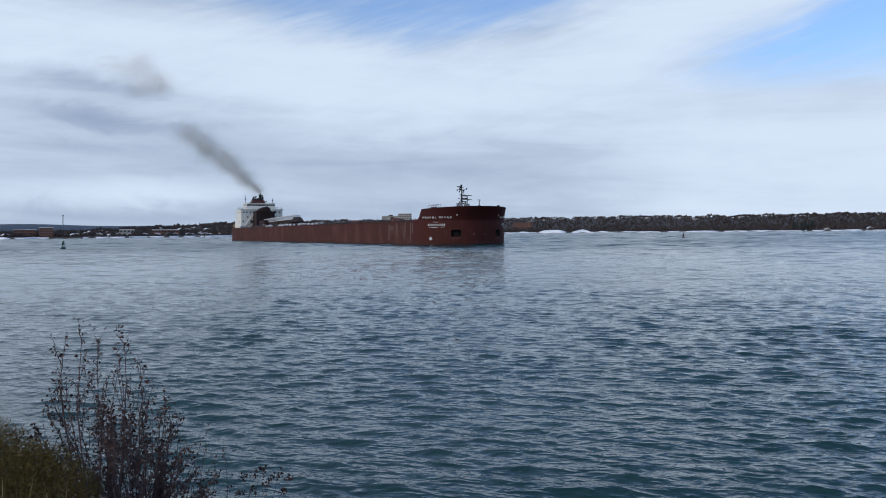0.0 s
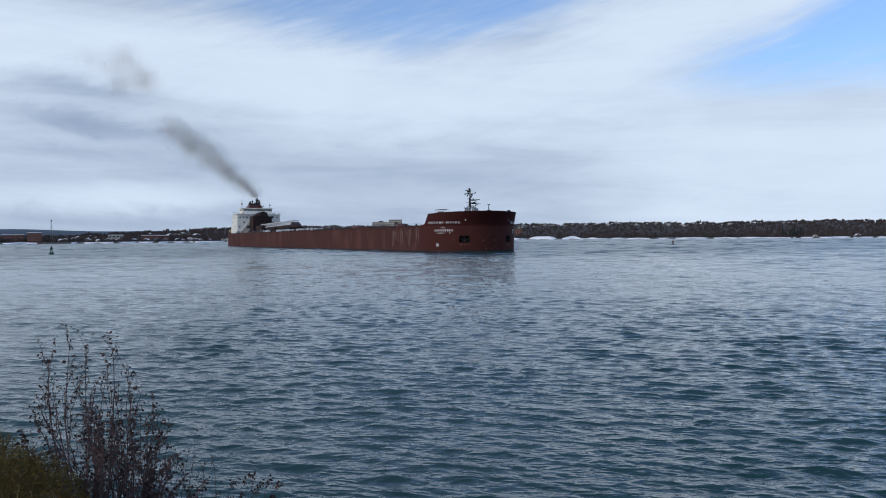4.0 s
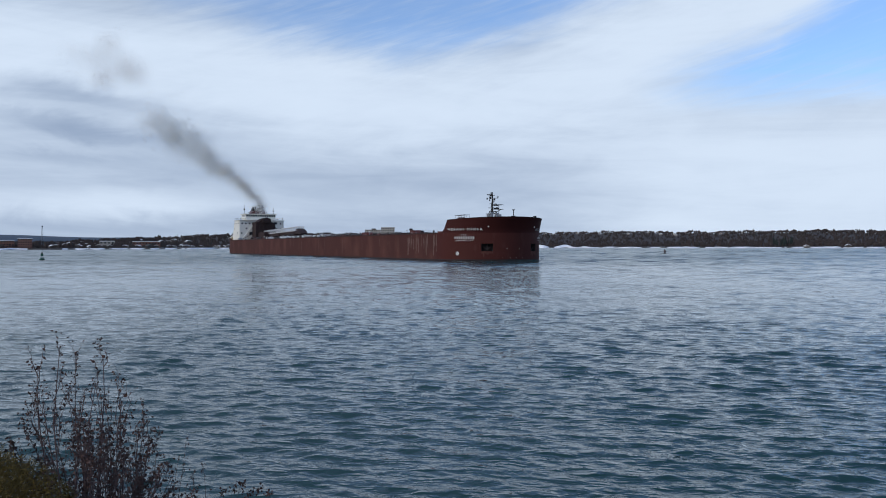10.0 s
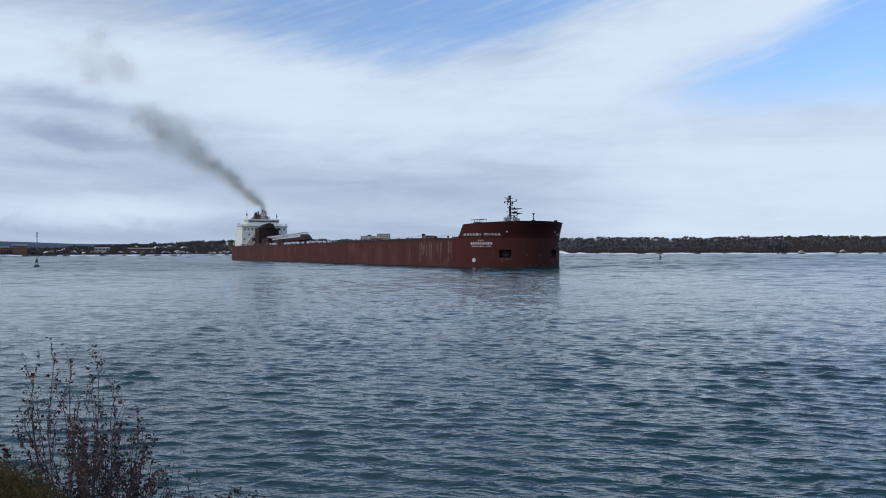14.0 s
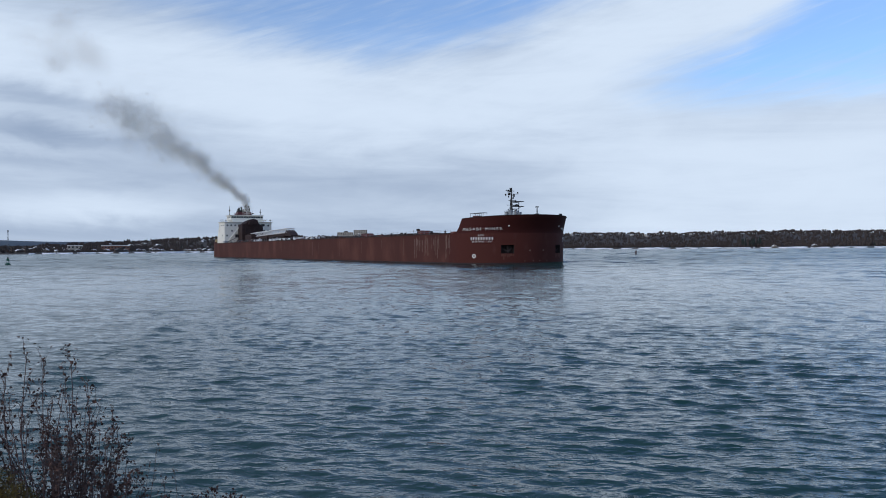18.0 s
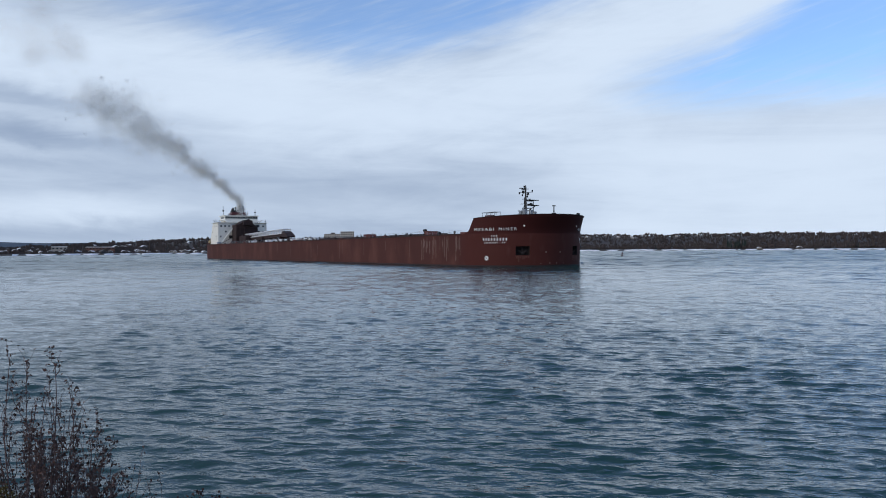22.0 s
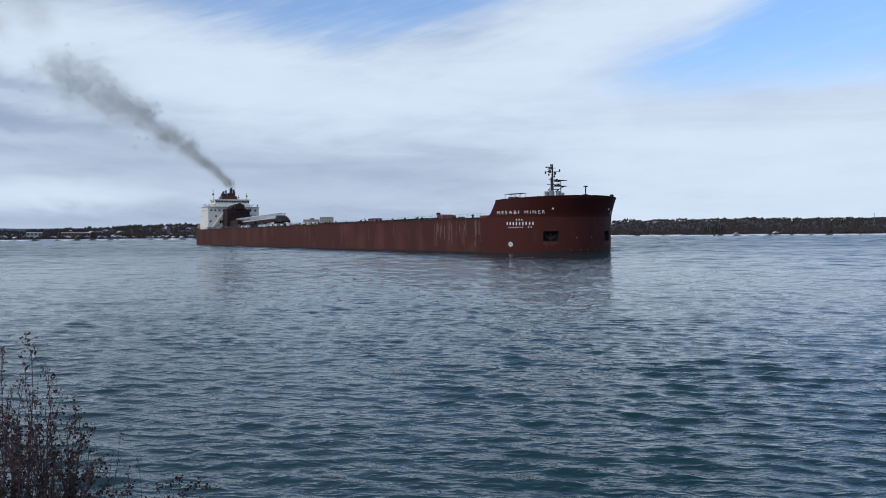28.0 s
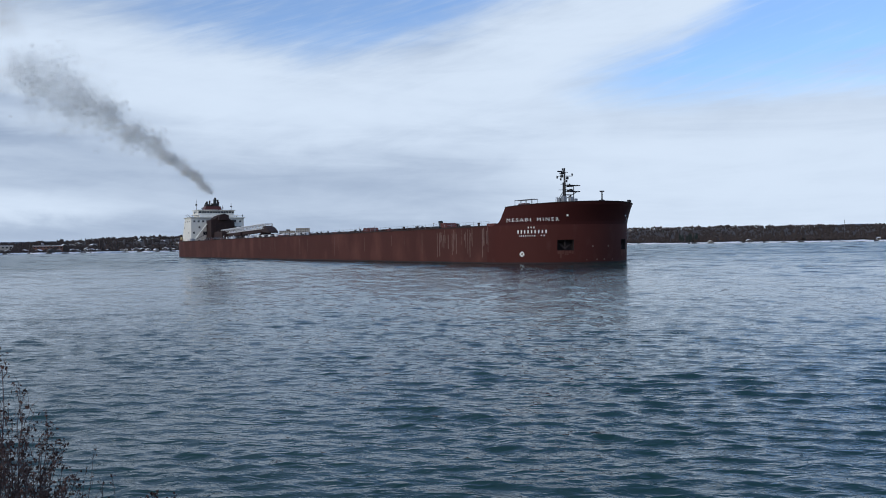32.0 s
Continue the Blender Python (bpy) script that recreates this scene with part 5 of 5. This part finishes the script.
def make_shore_snow():
    """Broken white margin of snow and shelf ice along the far waterline."""
    rng = random.Random(51)
    az = -33.0
    while az < 41:
        w = rng.uniform(0.4, 2.8)
        dense = 0.97 if az < -9 else 0.90
        if rng.random() < dense:
            n = max(3, int(w / 0.12))
            V, F = [], []
            depth, hgt = rng.uniform(6, 14), rng.uniform(0.9, 2.3)
            for i in range(n + 1):
                a = az + w * i / n
                k = max(0.0, math.sin(math.pi * i / n)) ** 0.4 * (1 + 0.25 * rng.uniform(-1, 1))
                for s, z in ((2.0, -0.4), (5.0, hgt * 0.8 * k), (5 + depth, hgt * k + 0.6), (12 + depth, -0.5)):
                    r = shore_r(a) + s
                    V.append((r * math.sin(radians(a)), r * math.cos(radians(a)), max(z, land_height(a, r) + 0.15 if s > 4 else z)))
            for i in range(n):
                for j in range(3):
                    b = i * 4 + j
                    F.append((b, b + 4, b + 5, b + 1))
            tagged(mesh_object("snow_bank", V, F, M_SNOW, smooth=True), "low white snow bank along the far waterline", "snow", "snow banks on the far shore")
        az += w + rng.uniform(-0.15, 0.25)
    for a0, a1, h in ((6.6, 8.7, 8.5), (8.9, 10.4, 7.5), (5.2, 6.2, 4.5), (10.6, 11.6, 4.0), (12.2, 13.6, 3.2), (17.2, 18.6, 3.0), (25.9, 27.4, 3.4), (33.2, 35.0, 3.2)):
        V, F, n = [], [], 18
        for i in range(n + 1):
            u = i / n
            a = a0 + (a1 - a0) * u
            k = max(0.0, math.sin(math.pi * u)) ** 0.7 * (1 + 0.12 * math.sin(9 * u + a0))
            for s, z in ((4, -0.5), (9, h * 0.55 * k), (18, h * k), (30, h * 0.9 * k), (44, -0.5)):
                r = shore_r(a) + s
                V.append((r * math.sin(radians(a)), r * math.cos(radians(a)), z))
        for i in range(n):
            for j in range(4):
                b = i * 5 + j
                F.append((b, b + 5, b + 6, b + 1))
        tagged(mesh_object("snow_mound", V, F, M_SNOW, smooth=True), "tall white mound of piled snow on the far shore", "snow", "snow mounds on the far shore")


make_shore_snow()


def make_far_ridge():
    """Hills behind the town, with the aerial haze put into their colour."""
    V, F = [], []
    azs = np.arange(-50, 60.1, 0.6)
    for a in azs:
        el = 0.62 + 0.10 * math.sin(a * 0.21 + 1) + 0.05 * math.sin(a * 0.63) + (0.22 * min(1, max(0, (a - 30) / 4)))
        for r, k in ((3900, 0.0), (4300, 0.75), (4700, 1.0), (4950, 0.8)):
            V.append((r * math.sin(radians(a)), r * math.cos(radians(a)), -2 + k * (el_z(el, 4700) + 2)))
    for i in range(len(azs) - 1):
        for j in range(3):
            b = i * 4 + j
            F.append((b, b + 1, b + 5, b + 4))
    tagged(mesh_object("backdrop_hills", V, F, M_FARHILL, smooth=True), "wooded hills in the distance, haze put into their blue-grey colour", "hills", kind="structure")


make_far_ridge()


# ---- foam and wash round the hull ----
M_FOAM = material("pale_foam", (0.42, 0.47, 0.52), 0.7, 0, 0.2, 0.6, 5.0, 0.3, 0.02)


def make_wash():
    """Thin broken foam lines beside the bow and in the wash astern, carried along with the ship."""
    rng = random.Random(91)
    w = empty("ship_wash", "thin broken foam lines beside the moving hull", "wash")
    for k in range(14, 46):
        if k < 26:
            s = 34 * rng.random() ** 1.3
            x, y = 1.5 - s, 13.0 + 0.42 * s + rng.uniform(-0.6, 1.6) if s > 8 else 4 + 1.5 * s
            L = rng.uniform(1.2, 5.0)
            head = math.radians(156)
        else:
            x, y, L, head = -306 - 55 * rng.random() ** 1.4, rng.uniform(-13, 13), rng.uniform(2, 7), math.radians(180 + rng.uniform(-14, 14))
        bm = bmesh.new()
        n, lo = 7, []
        for i in range(n + 1):
            u = i / n
            wd = rng.uniform(0.10, 0.38) * math.sin(math.pi * (0.08 + 0.84 * u))
            px, py = x + L * u * math.cos(head), y + L * u * math.sin(head) + 0.25 * math.sin(5 * u + k)
            z = 0.13 + 0.05 * math.sin(7 * u + k)
            lo.append((bm.verts.new((px, py - wd, z)), bm.verts.new((px, py, z + 0.10)), bm.verts.new((px, py + wd, z))))
        for a, b in zip(lo, lo[1:]):
            bm.faces.new((a[0], b[0], b[1], a[1]))
            bm.faces.new((a[1], b[1], b[2], a[2]))
        part("foam_streak", bm, M_FOAM, w)
    return tagged(w, kind="stuff")


WASH = make_wash()

# ---- bush on the near bank ----


def make_bush():
    rng = random.Random(14)
    bush = empty("bush", "leggy leafless bush with withered brown leaves on the bank", "bush")
    twigs = bmesh.new()
    LV, LF = [], []

    def leaf(p, size):
        d = Vector((rng.gauss(0, 1), rng.gauss(0, 1), rng.gauss(0, 1) - 0.6)).normalized()
        s = d.orthogonal().normalized()
        s = Matrix.Rotation(rng.uniform(0, 6.3), 3, d) @ s
        nrm = d.cross(s)
        L, w = size * rng.uniform(0.7, 1.3), size * rng.uniform(0.28, 0.5)
        b = len(LV)
        for q in (p, p + d * L * 0.4 + s * w + nrm * w * 0.5, p + d * L, p + d * L * 0.4 - s * w + nrm * w * 0.5, p + d * L * 0.45 - nrm * w * 0.2):
            LV.append(tuple(q))
        LF.extend([(b, b + 1, b + 4), (b + 1, b + 2, b + 4), (b + 2, b + 3, b + 4), (b + 3, b, b + 4)])

    def cane(base, tip, r, level):
        n = 6 if level == 0 else 4
        pts, bend = [], Vector((rng.uniform(-1, 1), rng.uniform(-1, 1), 0)) * (tip - base).length * (0.06 if level == 0 else 0.12)
        for i in range(n + 1):
            u = i / n
            pts.append(base.lerp(tip, u) + bend * math.sin(math.pi * u) + Vector((rng.gauss(0, 1), rng.gauss(0, 1), 0)) * 0.006)
        bm = bmesh.new() if level == 0 else twigs
        for i in range(n):
            rod(bm, pts[i], pts[i + 1], r * (1 - 0.75 * i / n), r * (1 - 0.75 * (i + 1) / n), 5 if level == 0 else 4, caps=False)
        if level == 0:
            part("stem", bm, M_BARK, bush)
        return pts

    def grow(base, tip, r, level, bushy=1.0):
        pts = cane(base, tip, r, level)
        L = (tip - base).length
        if level < 2:
            for i in range(2 if level == 0 else 1, len(pts)):
                for q in range(2):
                    if rng.random() < (0.30 if level == 0 else 0.55) / bushy:
                        continue
                    d = (tip - base).normalized() + Vector((rng.gauss(0, 0.42), rng.gauss(0, 0.42), rng.uniform(-0.05, 0.4)))
                    reach = L * rng.uniform(0.14, 0.32) * (1.25 - 0.95 * i / (len(pts) - 1) if level == 0 else 0.8)
                    grow(pts[i].lerp(pts[i - 1], rng.random()), pts[i] + d.normalized() * reach, r * 0.42, level + 1, bushy)
        lo = 3 if level == 0 else 1
        for p in pts[lo:]:
            for q in range(rng.choice((0, 0, 1, 1)) if level else rng.choice((0, 1, 2))):
                leaf(p + Vector((rng.gauss(0, .009), rng.gauss(0, .009), rng.gauss(0, .009))), rng.uniform(0.011, 0.025))

    def at(az, el, d):
        return Vector((d * math.sin(radians(az)), d * math.cos(radians(az)), EYE[2] + d * math.tan(radians(el))))

    tall = ((-24.3, -4.7), (-23.4, -5.3), (-21.7, -5.5), (-20.9, -6.7), (-25.4, -5.9), (-25.9, -8.6), (-26.3, -9.6), (-22.8, -8.1), (-19.9, -8.3), (-19.2, -9.3), (-20.6, -8.6), (-18.7, -10.2), (-18.3, -11.9), (-21.6, -8.2), (-23.8, -8.0), (-24.8, -8.7), (-17.6, -12.8), (-19.6, -10.5), (-22.1, -7.1), (-26.8, -10.6))
    side = ((-16.3, -12.4), (-16.8, -13.3), (-15.1, -13.9), (-15.8, -14.4), (-17.1, -14.3), (-18.4, -13.5), (-19.1, -12.7))
    heads = ((-13.9, -16.2), (-13.2, -16.0), (-12.7, -15.7), (-12.1, -16.3), (-11.6, -16.1), (-10.9, -16.5), (-13.4, -17.0), (-12.5, -16.8), (-11.3, -17.2), (-14.2, -17.1))
    lean = ((-17.6, -14.3), (-18.7, -14.9), (-16.8, -15.8), (-19.8, -12.7), (-20.8, -11.9), (-17.9, -16.0), (-19.3, -15.5), (-20.3, -14.0), (-17.1, -15.0), (-21.3, -11.1), (-22.5, -10.3), (-23.5, -9.8), (-18.3, -12.8), (-19.6, -13.7))
    more = [(az + rng.uniform(-1.2, 1.4), el - rng.uniform(1.0, 4.5)) for az, el in tall]
    more += [(az + rng.uniform(0.0, 1.6), el + rng.uniform(-1.2, 0.8)) for az, el in lean]
    for az, el in list(tall) + more + list(lean):
        d = rng.uniform(4.6, 5.4)
        tip = at(az + 0.3, el - 1.5, d)
        base = at(-21.6 + (az + 22.0) * 0.30 + rng.uniform(-1.0, 1.0), -22.0, d - rng.uniform(-0.2, 0.2))
        base.z = bank_height(base.x, base.y) - 0.03
        grow(base, tip, rng.uniform(0.0044, 0.0066), 0)
    for az, el in side:
        d = rng.uniform(4.9, 5.5)
        base = at(az - 0.9, -23.0, d)
        base.z = bank_height(base.x, base.y) - 0.03
        grow(base, at(az, el - 0.4, d), 0.0036, 0, 0.5)
    # drooping twigs ending in dark seed heads
    for az, el in heads:
        d = rng.uniform(4.9, 5.5)
        tip = at(az, el, d)
        base = at(az - 2.6, -23.0, d)
        base.z = bank_height(base.x, base.y) - 0.03
        cane(base, tip, 0.0032, 0)
        for q in range(16):
            leaf(tip + Vector((rng.gauss(0, .014), rng.gauss(0, .014), rng.gauss(0, .012))), rng.uniform(0.014, 0.026))
    tagged(part("twig_mass", twigs, M_BARK, bush, "fine bare twigs"), kind="stuff")
    o = mesh_object("leaves", LV, LF, M_LEAF, bush)
    o["label"] = "withered dark brown leaves"


make_bush()


def make_shrub():
    """Low evergreen-like tuft of yellow-green sprigs beside the bush, with straw at its foot."""
    rng = random.Random(33)
    sh = empty("shrub", "dense yellow-green shrub on the bank", "shrub")
    V, F = [], []

    def blade(p, d, L, w):
        s = d.cross(Vector((rng.gauss(0, 1), rng.gauss(0, 1), rng.gauss(0, 1)))).normalized() * w
        b = len(V)
        m = p + d * L * 0.55 + Vector((0, 0, -0.02 * L))
        for q in (p - s, p + s, m + s * 0.8, m - s * 0.8, p + d * L):
            V.append(tuple(q))
        F.extend([(b, b + 1, b + 2), (b, b + 2, b + 3), (b + 3, b + 2, b + 4)])

    for cx, cy, h, n in ((-2.13, 4.2, 0.46, 13000), (-2.42, 4.3, 0.56, 15000), (-2.80, 4.6, 0.66, 8000)):
        for i in range(n):
            t, r = rng.uniform(0, 6.283), rng.random() ** 0.5
            z = bank_height(cx, cy) + h * rng.random() ** 0.7 * (1.05 - 0.55 * r * r)
            p = Vector((cx + 0.33 * r * math.cos(t), cy + 0.33 * r * math.sin(t), z))
            d = Vector((math.cos(t) * r + rng.gauss(0, .7), math.sin(t) * r + rng.gauss(0, .7), 0.5 + rng.gauss(0, .5))).normalized()
            blade(p, d, rng.uniform(0.018, 0.046), rng.uniform(0.0010, 0.0021))
    mesh_object("foliage", V, F, M_SHRUB, sh)
    bm = bmesh.new()
    for i in range(40):
        t = rng.uniform(0, 6.283)
        c = Vector((rng.choice((-2.25, -2.55, -2.9)), 4.3, 0))
        c.z = bank_height(c.x, c.y) - 0.03
        rod(bm, c, c + Vector((0.3 * math.cos(t), 0.3 * math.sin(t), rng.uniform(0.3, 0.62))), 0.006, 0.002, 4, caps=False)
    tagged(part("branch_mass", bm, M_BARK, sh), kind="stuff")
    V, F = [], []
    for i in range(420):
        x, y = rng.uniform(-3.0, -1.5), rng.uniform(3.9, 5.2)
        blade(Vector((x, y, bank_height(x, y) - 0.02)), Vector((rng.gauss(0, .3), rng.gauss(0, .3), 1)).normalized(), rng.uniform(0.12, 0.42), 0.003)
    o = mesh_object("dry_grass", V, F, M_STRAW)
    tagged(o, "dry straw-coloured grass on the bank", "grass", kind="stuff")


make_shrub()


# ---- what moves ----


def motions():
    walk(ship, [(t, pose(ship_pose(t)[0], ship_pose(t)[1], 0, 0, 0, ship_pose(t)[2])) for t in (0, 4, 8, 12, 16, 20, 24, 28, 32)])
    walk(WASH, [(t, pose(ship_pose(t)[0], ship_pose(t)[1], 0, 0, 0, ship_pose(t)[2])) for t in (0, 8, 16, 24, 32)])
    walk(WATER, [(0, pose(2.2, 5.0, 0)), (32, pose(-2.2, -5.0, 0))])
    for o, te, vx, vy, vz, kz, spin in PUFFS:
        rows = []
        times = sorted({0.0, 32.0} | {float(t) for t in range(4, 32, 4)} | {t for t in (te, te + 1.2, te + 3.0) if 0 < t < 32})
        for t in times:
            age = t - te
            if age < 0:
                p = stack_at(t) + Vector((0, 0, -14.0))
            else:
                q = stack_at(te)
                p = q + Vector(((WIND_X + vx) * age, vy * age, RISE * kz * (1 - math.exp(-age / RISE_T)) + vz * age + 0.8 * (1 - math.exp(-age / 1.5))))
            rows.append((t, pose(p.x, p.y, p.z, 0, 0, spin + 1.2 * t)))
        walk(o, rows)


motions()
